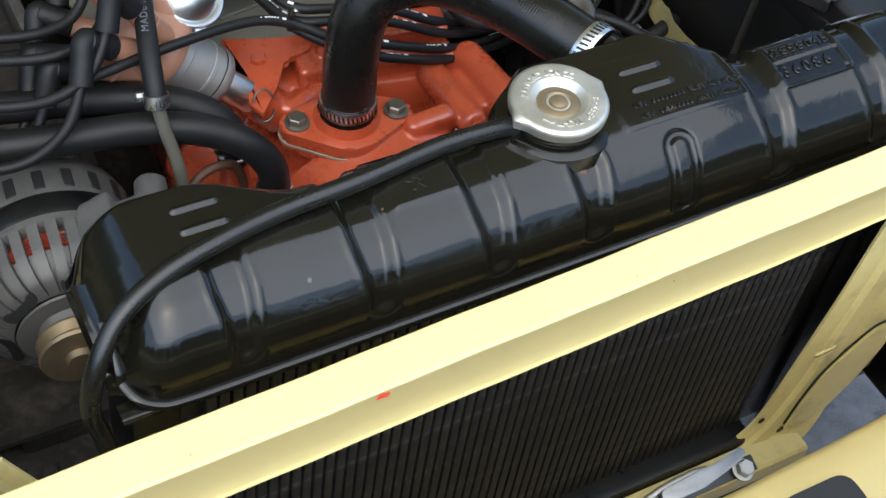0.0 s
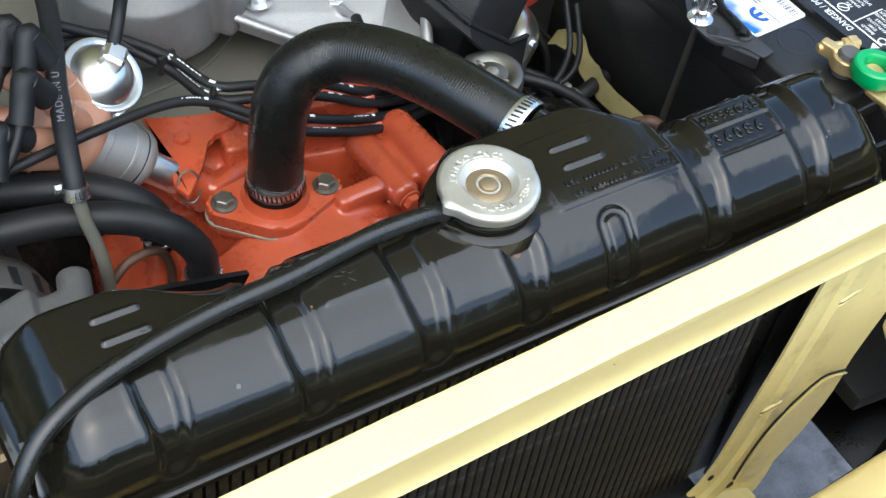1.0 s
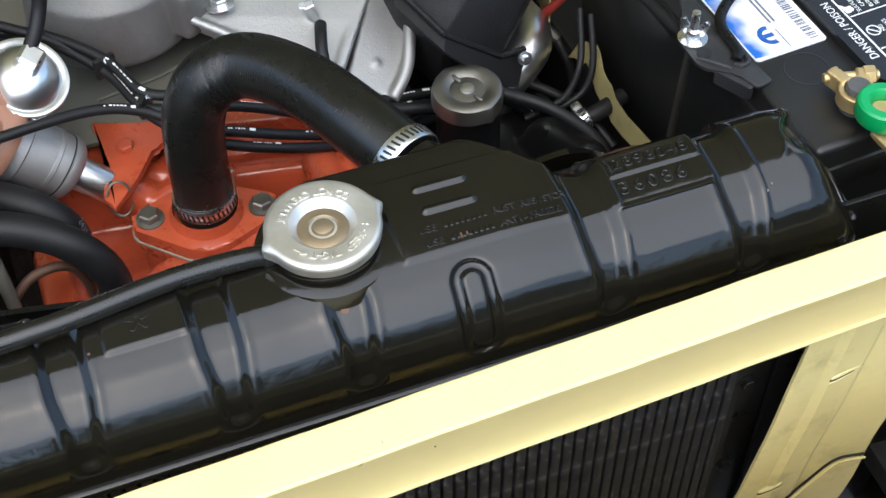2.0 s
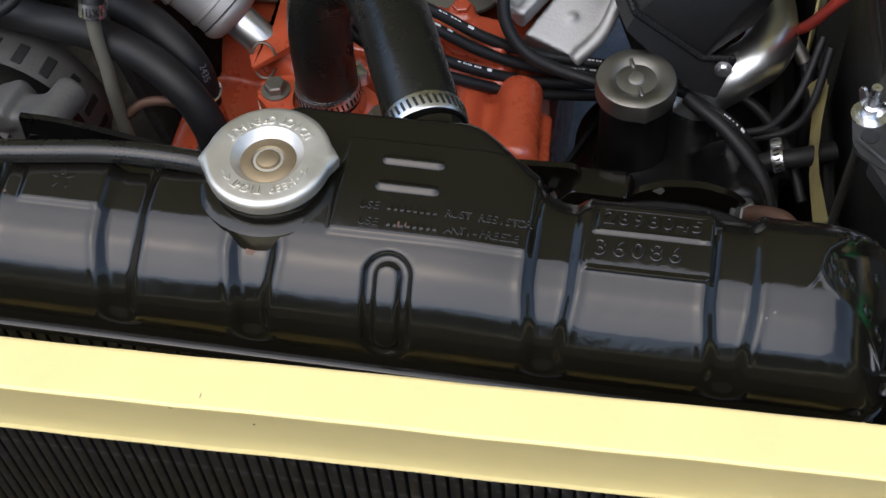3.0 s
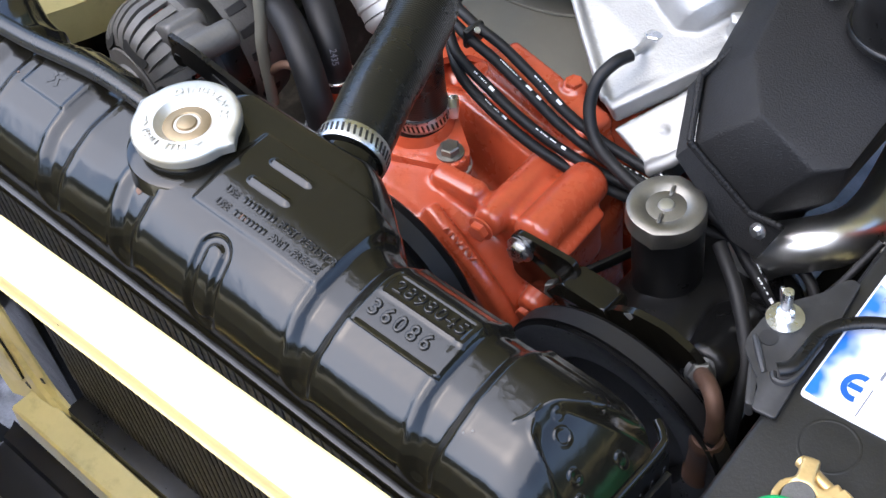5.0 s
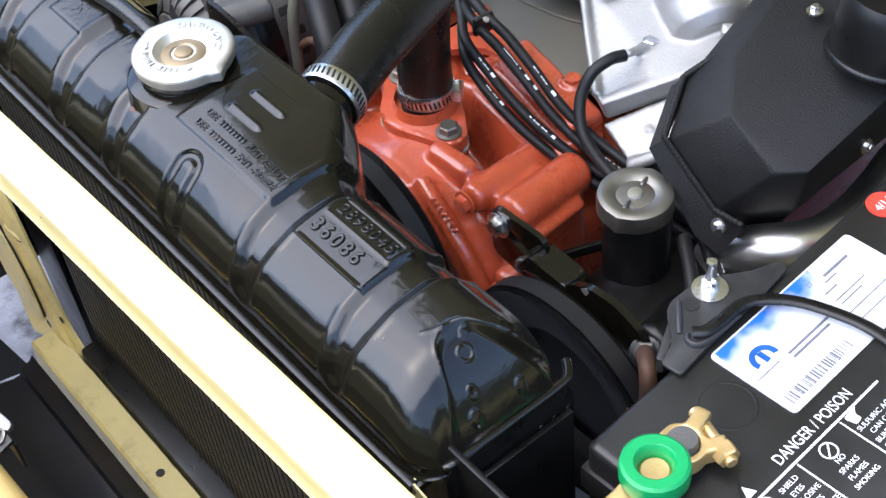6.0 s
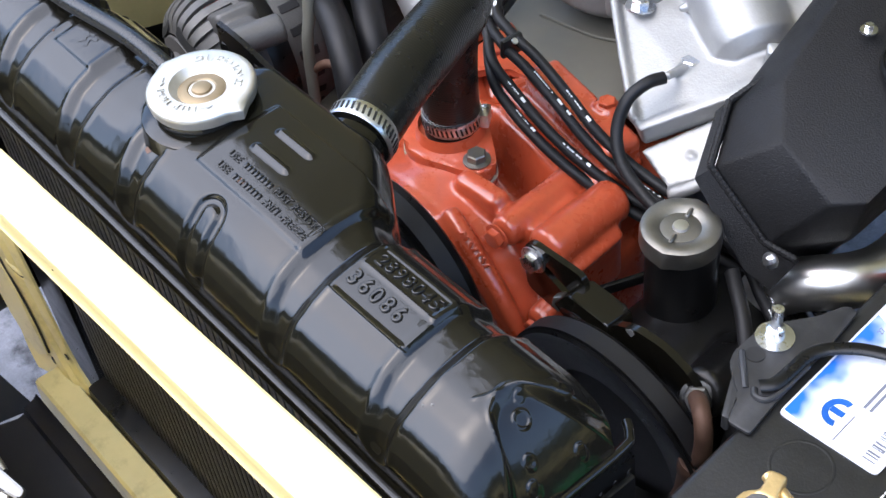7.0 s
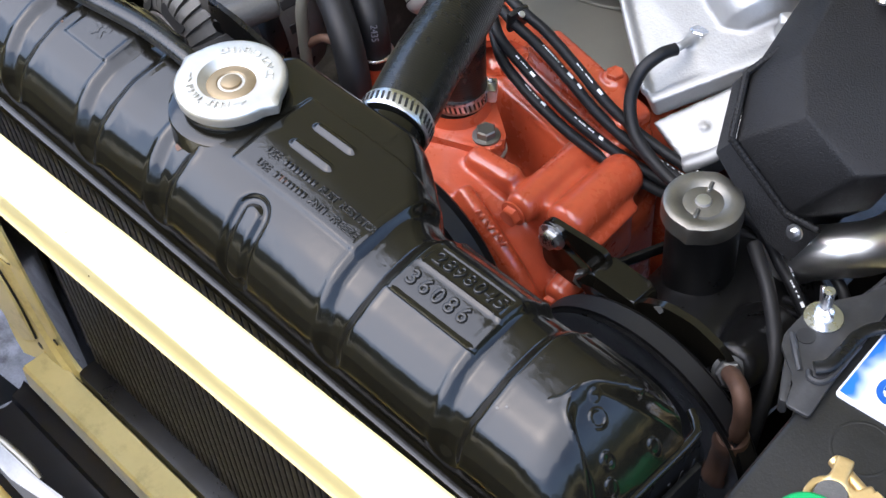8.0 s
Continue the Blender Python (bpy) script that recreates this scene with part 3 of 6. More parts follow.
def build_tank(parent):
    ns = 200
    xs = np.concatenate([np.linspace(TANK_LEFT, 0.27, 460, endpoint=False), np.linspace(0.27, TANK_RIGHT, 150)])
    nx = len(xs)
    for x in xs:
        f, c, b, wide = (float(v) for v in tank_section(x))
        z0 = 0.799
        h = c - z0
        k = 0.016 * wide
        key = np.array([(f - 0.004, z0), (f - 0.0005, z0 + 0.004), (f, z0 + 0.28 * h), (f + 0.0035, z0 + 0.46 * h), (f + 0.012, z0 + 0.66 * h), (f + 0.025, z0 + 0.835 * h),
                        (f + 0.040, z0 + 0.945 * h), (f + 0.054, z0 + 0.978 * h), (f + 0.066, c), (b - 0.026 + k, c - 0.001), (b - 0.014 + k * 0.6, c - 0.008), (b - 0.005 + k * 0.3, c - 0.02), (b, c - 0.36 * h), (b + 0.001, z0)])
        seg = np.concatenate([[0], np.cumsum(np.hypot(*np.diff(key, axis=0).T))])
        s = np.linspace(0, seg[-1], ns)
        y, z = np.interp(s, seg, key[:, 0]), np.interp(s, seg, key[:, 1])
        for _ in range(16):
            y[1:-1] = 0.25 * y[:-2] + 0.5 * y[1:-1] + 0.25 * y[2:]
            z[1:-1] = 0.25 * z[:-2] + 0.5 * z[1:-1] + 0.25 * z[2:]
        # rounded end, with a sloping tongue pressed into it towards the battery
        u = float(np.clip((x - TANK_RIGHT + 0.044) / 0.044, 0, 1))
        z = np.where(z > z0, z0 + (z - z0) * (1 - (0.82 - 0.42 * smooth(-0.02, 0.022, y)) * u ** 2.3), z)
        u = max(0.0, x - 0.302)
        bed = 0.8590 - 0.40 * u - 16.0 * u * u - 1.6 * (y + 0.012) ** 2
        start = np.interp(y, (-0.062, -0.053, -0.045, -0.040, -0.035, -0.031, -0.024, -0.015, -0.008, -0.001, 0.009, 0.020, 0.03), (0.352, 0.346, 0.337, 0.329, 0.315, 0.3085, 0.3045, 0.3040, 0.3075, 0.3150, 0.325, 0.336, 0.347))
        inside = x - start
        low = np.maximum(0.0, z - np.maximum(bed, 0.803)) * smooth(-0.0012, 0.0060, inside)
        z = z - low
        ridge = np.exp(-((inside + 0.0010) / 0.0022) ** 2) * (x > 0.3) * (y > -0.056) * (y < 0.022)
        ty, tz = np.gradient(y), np.gradient(z)
        ln = np.hypot(ty, tz)
        ny, nz = -tz / ln, ty / ln
        top = smooth(0.55, 0.8, nz)
        push = np.zeros(ns)
        for gx in GROOVES:
            end = 0.070 if gx == 0.0 else 0.088 if gx < -0.2 else 0.5
            ds = np.maximum(0.0225 - s, s - end).clip(0)
            d = np.hypot(x - gx, ds)
            wide = 0.0118 + 0.0035 * smooth(0.03, 0.07, s)
            push -= 0.0044 * (1 - smooth(wide - 0.0085, wide, d))
            push += 0.0005 * np.exp(-((d - wide - 0.001) / 0.002) ** 2)
        ds = np.maximum(0.0225 - s, s - 0.062).clip(0)
        d = np.hypot(x - 0.076, ds)
        push -= 0.0032 * smooth(0.0052, 0.0082, d) * (1 - smooth(0.0110, 0.0145, d))
        # flat raised pads on the crown
        for xa, xb, ya in ((0.040, 0.150, -0.0335), (-0.141, -0.093, -0.0335)):
            inside = np.minimum(np.minimum(x - xa, xb - x), y - ya)
            push += 0.0017 * smooth(-0.0018, 0.0018, inside) * (y < 0.03)
        # framed number plate
        for xa, xb, ya, yb in ((0.1805, 0.2462, -0.0360, 0.0025), (0.1840, 0.2440, -0.0138, 0.0015)):
            inside = np.minimum(np.minimum(x - xa, xb - x), np.minimum(y - ya, yb - y))
            push += 0.0013 * np.exp(-(inside / 0.0010) ** 2) * top
        inside = np.minimum(np.minimum(x - 0.1805, 0.2462 - x), np.minimum(y + 0.0360, 0.0025 - y))
        push += 0.0009 * smooth(-0.0006, 0.0006, inside) * top
        # pairs of short ribs behind
        for ky in (-0.0030, 0.0155):
            for cx, half in ((0.0790, 0.0150), (-0.2625, 0.0135)):
                d = np.hypot(max(0, abs(x - cx) - half), y - ky)
                push += 0.0024 * (1 - smooth(0.0008, 0.0036, d)) * top
        # ridge and dimples of the pressed end
        push += 0.0008 * ridge
        bend = x - 0.2985 - 0.004 * np.sin((y + 0.03) * 160) * (y < -0.016)
        push += 0.0010 * np.exp(-(bend / 0.0011) ** 2) * smooth(-0.034, -0.030, y) * (1 - smooth(-0.021, -0.017, y))
        for cx, cy, r, amount in ((0.3180, -0.0180, 0.0050, 0.0013), (0.3180, -0.0180, 0.0040, -0.0015), (0.332, -0.026, 0.0036, 0.0016), (0.3325, -0.0255, 0.0020, -0.0013), (0.340, 0.003, 0.0036, 0.0017), (0.340, -0.031, 0.0036, 0.0017), (0.3105, -0.0125, 0.0030, 0.0010), (0.321, 0.010, 0.0050, 0.0010), (0.316, 0.006, 0.0040, 0.0007)):
            d = np.hypot(1.2 * (x - cx), y - cy)
            push += amount * (1 - smooth(r - 0.0008, r + 0.0006, d))
        push += 0.0005 * math.sin(37 * x) * np.sin(60 * s + 5 * x) * smooth(0.02, 0.05, s)
        push *= smooth(0.004, 0.012, s)
        col = np.zeros((ns, 3))
        col[:, 0], col[:, 1], col[:, 2] = x, y + ny * push, z + nz * push
        TANK_GRID.append(col)
    verts = np.array(TANK_GRID)
    faces = [(i * ns + j, i * ns + j + 1, (i + 1) * ns + j + 1, (i + 1) * ns + j) for i in range(nx - 1) for j in range(ns - 1)]
    faces.append(tuple(range(ns)))
    faces.append(tuple(range((nx - 1) * ns, nx * ns))[::-1])
    me = bpy.data.meshes.new("top_tank")
    me.from_pydata(verts.reshape(-1, 3).tolist(), [], faces)
    me.polygons.foreach_set("use_smooth", [True] * len(me.polygons))
    me.set_sharp_from_angle(angle=radians(60))
    me.materials.append(BLACK_GLOSS)
    ob = new("top_tank", me)
    ob.parent = parent
    return ob


def emboss(text, size, cx, y, parent, pitch, lift=0.0004):
    """Raised letters pressed into the tank, set one by one on its surface."""
    n = len(text)
    for i, ch in enumerate(text):
        if ch == " ":
            continue
        x = cx + (i - (n - 1) / 2) * pitch
        z, slope = tank_top(x, y)
        m = pose(x, y, z + lift, slope, 0, 0)
        if ch == "#":
            bm = bmesh.new()
            box(bm, (pitch * 0.66, size * 0.62, 0.0012), m, 0.0005, 2)
            part("raised_bar", bm, BLACK_GLOSS, parent)
        else:
            writing("raised_letter", ch, size, m, BLACK_GLOSS, parent, 0.0002, heavy=size * 0.055)


def build_radiator():
    ob = thing("radiator", "gloss black painted car radiator with a ribbed top tank", "radiator")
    tank = build_tank(ob)
    emboss("2898045", 0.0125, 0.2140, -0.0058, tank, 0.0078)
    emboss("36086", 0.0140, 0.2075, -0.0245, tank, 0.0098)
    emboss("USE ######## RUST RESISTOR", 0.0068, 0.1025, -0.0170, tank, 0.00364)
    emboss("USE ######## ANTI-FREEZE", 0.0068, 0.1003, -0.0268, tank, 0.00367)
    # pressed star
    z, slope = tank_top(-0.119, -0.018)
    bm = bmesh.new()
    for i in range(5):
        box(bm, (0.0032, 0.0062, 0.0009), pose(-0.119, -0.018, z, slope, 0, 0) @ pose(0, 0, 0, 0, 0, 72 * i) @ pose(0, 0.0048, 0), 0.0003, 1)
    part("pressed_star", bm, BLACK_GLOSS, tank)
    # chips in the paint
    for x, y, r, ma in ((-0.213, -0.056, 0.0022, ALU_DULL), (0.0785, -0.0268, 0.0026, RUST), (0.083, -0.0265, 0.0020, RUST), (-0.002, -0.045, 0.004, RUST), (-0.15, -0.03, 0.0012, RUST), (0.277, -0.05, 0.001, ALU_DULL), (0.281, -0.047, 0.001, ALU_DULL)):
        z, slope = tank_top(x, y)
        bm = bmesh.new()
        prism(bm, rounded([(r * (0.7 + 0.5 * ((k * 37) % 10) / 10) * math.cos(k), r * (0.6 + 0.5 * ((k * 53) % 10) / 10) * math.sin(k)) for k in range(6)], r * 0.2, 2), pose(x, y, z - 0.0002, slope, 0, 0), 0.0006)
        part("paint_chip", bm, ma, tank, "bare chipped spot in the paint")
    # seam along the foot of the tank
    bm = bmesh.new()
    box(bm, (0.688, 0.014, 0.006), pose(-0.003, -0.0725, 0.7955), 0.002)
    part("seam", bm, BLACK_GLOSS, ob)
    # rolled flange round the foot of the tank
    bm = bmesh.new()
    rim = [(0.338, -0.0780, 0.7975), (0.25, -0.0790, 0.7975), (0.0, -0.0790, 0.7975), (-0.25, -0.0790, 0.7975), (-0.305, -0.0785, 0.7975), (-0.322, -0.0760, 0.7985), (-0.333, -0.0700, 0.803)]
    # the rim turns up round the end of the tank
    end = min(TANK_GRID, key=lambda c: abs(c[0, 0] + 0.338))
    rim += [tuple(p) for p in end[14:96:9] if p[1] < -0.022]
    sweep(bm, spline(rim, 12), [(0.0046 * math.cos(a), 0.0030 * math.sin(a)) for a in np.linspace(0, 2 * math.pi, 12, endpoint=False)])
    part("rolled_flange", bm, BLACK_GLOSS, ob)
    # core: flat tubes with fins between
    bm = bmesh.new()
    box(bm, (0.60, 0.05, 0.44), pose(0, -0.024, 0.576), 0.0)
    part("core", bm, BLACK_DULL, ob)
    fin = bmesh.new()
    box(fin, (0.0076, 0.014, 0.44), pose(0, -0.0535, 0.576), 0.002, 2)
    first = part("fin", fin, FIN, ob)
    for k in range(1, 61):
        o = first.copy()
        scene.collection.objects.link(o)
        o.location.x = 0.0094 * ((k + 1) // 2) * (1 if k % 2 else -1)
    for s in (1, -1):
        bm = bmesh.new()
        box(bm, (0.042 if s > 0 else 0.036, 0.060, 0.455), pose(0.320 if s > 0 else -0.316, -0.018, 0.5675), 0.003)
        strap = part("side_strap", bm, BLACK_SATIN, ob)
        for z in (0.50, 0.62):
            bm = bmesh.new()
            hexagon(bm, pose(s * 0.305, -0.048, z, 90, 0, 0), 0.006, 0.004, 0.008)
            part("bolt", bm, BLACK_SATIN, strap, "", 30)
    bm = bmesh.new()
    box(bm, (0.58, 0.092, 0.05), pose(0, -0.036, 0.345), 0.008)
    part("bottom_tank", bm, BLACK_SATIN, ob)
    # mounting plate folded over the end of the tank
    bm = bmesh.new()
    prism(bm, rounded([(-0.060, 0.60), (0.034, 0.60), (0.036, 0.790), (0.032, 0.8045), (-0.056, 0.8045), (-0.062, 0.796)], 0.006), pose(0.3440, 0, 0, 90, 0, 90), 0.0035, 0.0012)
    plate = part("end_plate", bm, BLACK_SATIN, ob)
    bm = bmesh.new()
    tube(bm, [(0.3440, -0.060, 0.8040), (0.3462, -0.052, 0.8055), (0.3468, -0.01, 0.8060), (0.3462, 0.028, 0.8055), (0.3420, 0.037, 0.8045), (0.334, 0.043, 0.8035)], 0.0030, 10)
    part("folded_edge", bm, BLACK_GLOSS, plate)
    for y, z in ((-0.028, 0.770), (0.006, 0.742)):
        bm = bmesh.new()
        lathe(bm, [(0.0085, 0.0), (0.0095, 0.0014), (0.0075, 0.0020), (0.006, 0.0008), (0, 0.0006)], pose(0.3474, y, z, 0, 90, 0), 24)
        part("pressed_ring", bm, BLACK_GLOSS, plate)
    # paint-marked letters faint on the plate are plain strokes
    for k, (y, a) in enumerate(((0.016, 20), (0.0215, -20), (0.027, 20), (0.0325, -20))):
        bm = bmesh.new()
        box(bm, (0.0006, 0.0022, 0.018), pose(0.3478, y - 0.004, 0.775, a, 0, 0), 0.0002, 1)
        part("paint_mark", bm, BRACKET_BLACK, plate, "faint grey paint mark")
    # filler neck under the cap
    bm = bmesh.new()
    lathe(bm, [(0.046, 0.850), (0.0425, 0.8605), (0.0385, 0.8625), (0.0330, 0.863), (0.0318, 0.865), (0.0318, 0.8735), (0.0, 0.8735)], pose(0, 0, 0), 40)
    part("filler_neck", bm, BLACK_GLOSS, ob)
    bm = bmesh.new()
    tube(bm, [(0.100, 0.012, 0.832), (0.088, 0.036, 0.838), (0.078, 0.057, 0.840)], 0.0222, 32)
    part("outlet_neck", bm, BLACK_GLOSS, ob)
    return ob


build_radiator()


def build_cap():
    ob = thing("filler_cap", "round pressed steel filler cap with two thumb ears", "cap")
    m = pose(0, 0, 0.868, 0, 0, 8)
    bm = bmesh.new()
    prof = [(0.0, 0.0085), (0.005, 0.0085), (0.0055, 0.0072), (0.0158, 0.0068), (0.0166, 0.0074), (0.0184, 0.0092), (0.0206, 0.0117), (0.0318, 0.0119), (0.0342, 0.0115), (0.0354, 0.0102), (0.0358, 0.0082), (0.0353, 0.0066), (0.0351, 0.0030), (0.0344, 0.0018), (0.0332, 0.0020), (0.033, 0.006)]
    segs = 96
    rings = []
    for r, z in prof:
        if r == 0:
            rings.append([bm.verts.new(m @ Vector((0, 0, z)))] * segs)
            continue
        ring = []
        for i in range(segs):
            a = 2 * math.pi * i / segs
            ear = max(0, 1 - abs(math.sin(a)) / 0.26) ** 1.2
            k = 1 + (0.115 * ear if r > 0.0345 else 0.05 * ear if r > 0.03 else 0)
            ring.append(bm.verts.new(m @ Vector((r * k * math.cos(a), r * k * math.sin(a), z - (0.0015 * ear if r > 0.0345 else 0)))))
        rings.append(ring)
    for a, b in zip(rings, rings[1:]):
        for i in range(segs):
            j = (i + 1) % segs
            bm.faces.new((a[i], b[i], b[j])) if a[i] is a[j] else bm.faces.new((a[i], a[j], b[j], b[i]))
    part("cap_shell", bm, CAP_STEEL, ob)
    bm = bmesh.new()
    lathe(bm, [(0, 0.0092), (0.0052, 0.0092), (0.0062, 0.0086), (0.0064, 0.0072), (0.0085, 0.0070), (0.0095, 0.0079), (0.0145, 0.0078), (0.0158, 0.0068)], m, 40)
    part("rivet", bm, BRASS_DULL, ob, "dull brass centre disc and rivet")
    for text, a0, a1, up, size in (("DO NOT OPEN HOT", 32, 148, -1, 0.0074), ("KEEP TIGHT", -52, -128, 1, 0.0074)):
        for i, ch in enumerate(text):
            if ch == " ":
                continue
            a = radians(a0 + (a1 - a0) * i / (len(text) - 1) + 8)
            turn = math.degrees(a) + (90 if up < 0 else -90)
            writing("raised_letter", ch, size, pose(0.0252 * math.cos(a), 0.0252 * math.sin(a), 0.8801, 0, 0, turn), CAP_STEEL, ob, 0.0006)
    for a in (-34, -146):
        bm = bmesh.new()
        q = pose(0, 0, 0.8799, 0, 0, a + 8) @ pose(0.0255, 0, 0, 0, 0, 90)
        prism(bm, [(-0.004, -0.0005), (0.001, -0.0005), (0.001, -0.002), (0.0045, 0), (0.001, 0.002), (0.001, 0.0005), (-0.004, 0.0005)], q, 0.0008)
        part("raised_arrow", bm, CAP_STEEL, ob)
    return ob


build_cap()


def build_hose_clamp(name, centre, axis, r, parent=None, w=0.013, screw=0.0):
    """A worm-drive clamp: slotted band and screw housing."""
    ob = thing(name, "bright slotted worm-drive hose clamp round the hose", "hose clamp")
    m, _ = frame_to(centre, Vector(centre) + Vector(axis))
    bm = bmesh.new()
    lathe(bm, [(r, -w / 2), (r + 0.0008, -w / 2), (r + 0.0012, -w / 2 + 0.001), (r + 0.0012, w / 2 - 0.001), (r + 0.0008, w / 2), (r, w / 2)], m, 64, close=True)
    part("band", bm, ZINC, ob)
    n = int(2 * math.pi * r / 0.0038)
    first = None
    for i in range(n):
        if first is None:
            bm = bmesh.new()
            box(bm, (0.0005, 0.0017, w * 0.55), pose(r + 0.00125, 0, 0, 12, 0, 0))
            first = o = part("slot", bm, BLACK_DULL, ob)
        else:
            o = first.copy()
            scene.collection.objects.link(o)
        o.matrix_basis = m @ pose(0, 0, 0, 0, 0, 360 * i / n)
    bm = bmesh.new()
    box(bm, (0.008, 0.016, w * 1.05), m @ pose(0, 0, 0, 0, 0, screw) @ pose(r + 0.004, 0, 0), 0.002)
    part("screw_housing", bm, ZINC, ob)
    return ob


HOSE = [(-0.043, 0.2265, 0.655), (-0.0425, 0.227, 0.70), (-0.042, 0.228, 0.735), (-0.038, 0.2295, 0.77), (-0.026, 0.2285, 0.797), (-0.010, 0.2205, 0.814), (0.006, 0.2055, 0.826), (0.024, 0.177, 0.836), (0.040, 0.145, 0.841), (0.054, 0.112, 0.843), (0.067, 0.083, 0.8415), (0.0765, 0.060, 0.840)]


def build_upper_hose():
    ob = thing("upper_radiator_hose", "thick moulded black rubber upper radiator hose", "hose")
    bm = bmesh.new()
    tube(bm, HOSE, 0.0236, 40, 80, lambda u: 1 + 0.0085 * math.sin(2 * math.pi * 170 * u) * (0.35 + 0.65 * math.exp(-((u - 0.52) / 0.16) ** 2)))
    part("hose", bm, RUBBER_SHINY, ob)
    for p, q in ((HOSE[0], HOSE[1]), (HOSE[-1], HOSE[-2])):
        m, _ = frame_to(p, q)
        bm = bmesh.new()
        lathe(bm, [(0.0232, 0.0), (0.0240, 0.0008), (0.0243, 0.003), (0.0240, 0.0052), (0.0232, 0.006)], m, 40)
        part("hose_end", bm, RUBBER, ob)
    return ob


build_upper_hose()
build_hose_clamp("hose_clamp", (0.0745, 0.0655, 0.8403), Vector(HOSE[-1]) - Vector(HOSE[-2]), 0.0240, screw=200)
build_hose_clamp("hose_clamp", (-0.0428, 0.2268, 0.683), (0.0005, 0.0005, 0.04), 0.0240, screw=265)


def build_overflow():
    ob = thing("overflow_hose", "thin black rubber overflow hose lying along the tank", "hose")
    bm = bmesh.new()
    tube(bm, [(-0.028, 0.0, 0.862), (-0.05, 0.0, 0.867), (-0.095, -0.002, 0.8695), (-0.158, -0.010, 0.8695), (-0.209, -0.014, 0.8695), (-0.259, -0.022, 0.869), (-0.30, -0.030, 0.863), (-0.333, -0.042, 0.85), (-0.354, -0.056, 0.825), (-0.361, -0.06, 0.79), (-0.355, -0.06, 0.75), (-0.345, -0.06, 0.65)], 0.0066, 16)
    part("hose", bm, RUBBER_SHINY, ob)
    bm = bmesh.new()
    m, _ = frame_to((-0.036, 0.0, 0.8645), (-0.05, 0.0, 0.867))
    lathe(bm, [(0.0064, -0.003), (0.0074, -0.0025), (0.0076, 0.0), (0.0074, 0.0025), (0.0064, 0.003)], m, 24)
    part("hose_end", bm, RUBBER, ob, "swollen rubber hose end")
    return ob


build_overflow()


# ---- engine ----
def cast(name, bm, material, parent, voxel=0.0026, rounds=5, label=""):
    """Melts overlapping solids into one casting with soft fillets."""
    me = bpy.data.meshes.new(name)
    bmesh.ops.recalc_face_normals(bm, faces=bm.faces)
    bm.to_mesh(me)
    bm.free()
    tmp = bpy.data.objects.new(name, me)
    scene.collection.objects.link(tmp)
    rm = tmp.modifiers.new("melt", "REMESH")
    rm.mode, rm.voxel_size = "VOXEL", voxel
    sm = tmp.modifiers.new("soften", "SMOOTH")
    sm.factor, sm.iterations = 0.5, rounds
    done = bpy.data.meshes.new_from_object(tmp.evaluated_get(bpy.context.evaluated_depsgraph_get()))
    bpy.data.objects.remove(tmp)
    done.polygons.foreach_set("use_smooth", [True] * len(done.polygons))
    done.materials.clear()
    done.materials.append(material)
    ob = new(name, done)
    ob.parent = parent
    if label:
        tagged(ob, label)
    return ob


def bolt(parent, place, r=0.0075, h=0.006, washer=0.0, material=None, tilt=(0, 0, 0), name="bolt", label=""):
    bm = bmesh.new()
    hexagon(bm, pose(*place, *tilt), r, h, washer)
    return part(name, bm, material or ORANGE, parent, label, 30)


def hull(points):
    """The outline round a set of (x, y) pairs."""
    pts = sorted((float(x), float(y)) for x, y in points)
    def half(ps):
        out = []
        for p in ps:
            while len(out) > 1 and (out[-1][0] - out[-2][0]) * (p[1] - out[-2][1]) - (out[-1][1] - out[-2][1]) * (p[0] - out[-2][0]) <= 1e-12:
                out.pop()
            out.append(p)
        return out[:-1]
    return half(pts) + half(pts[::-1])


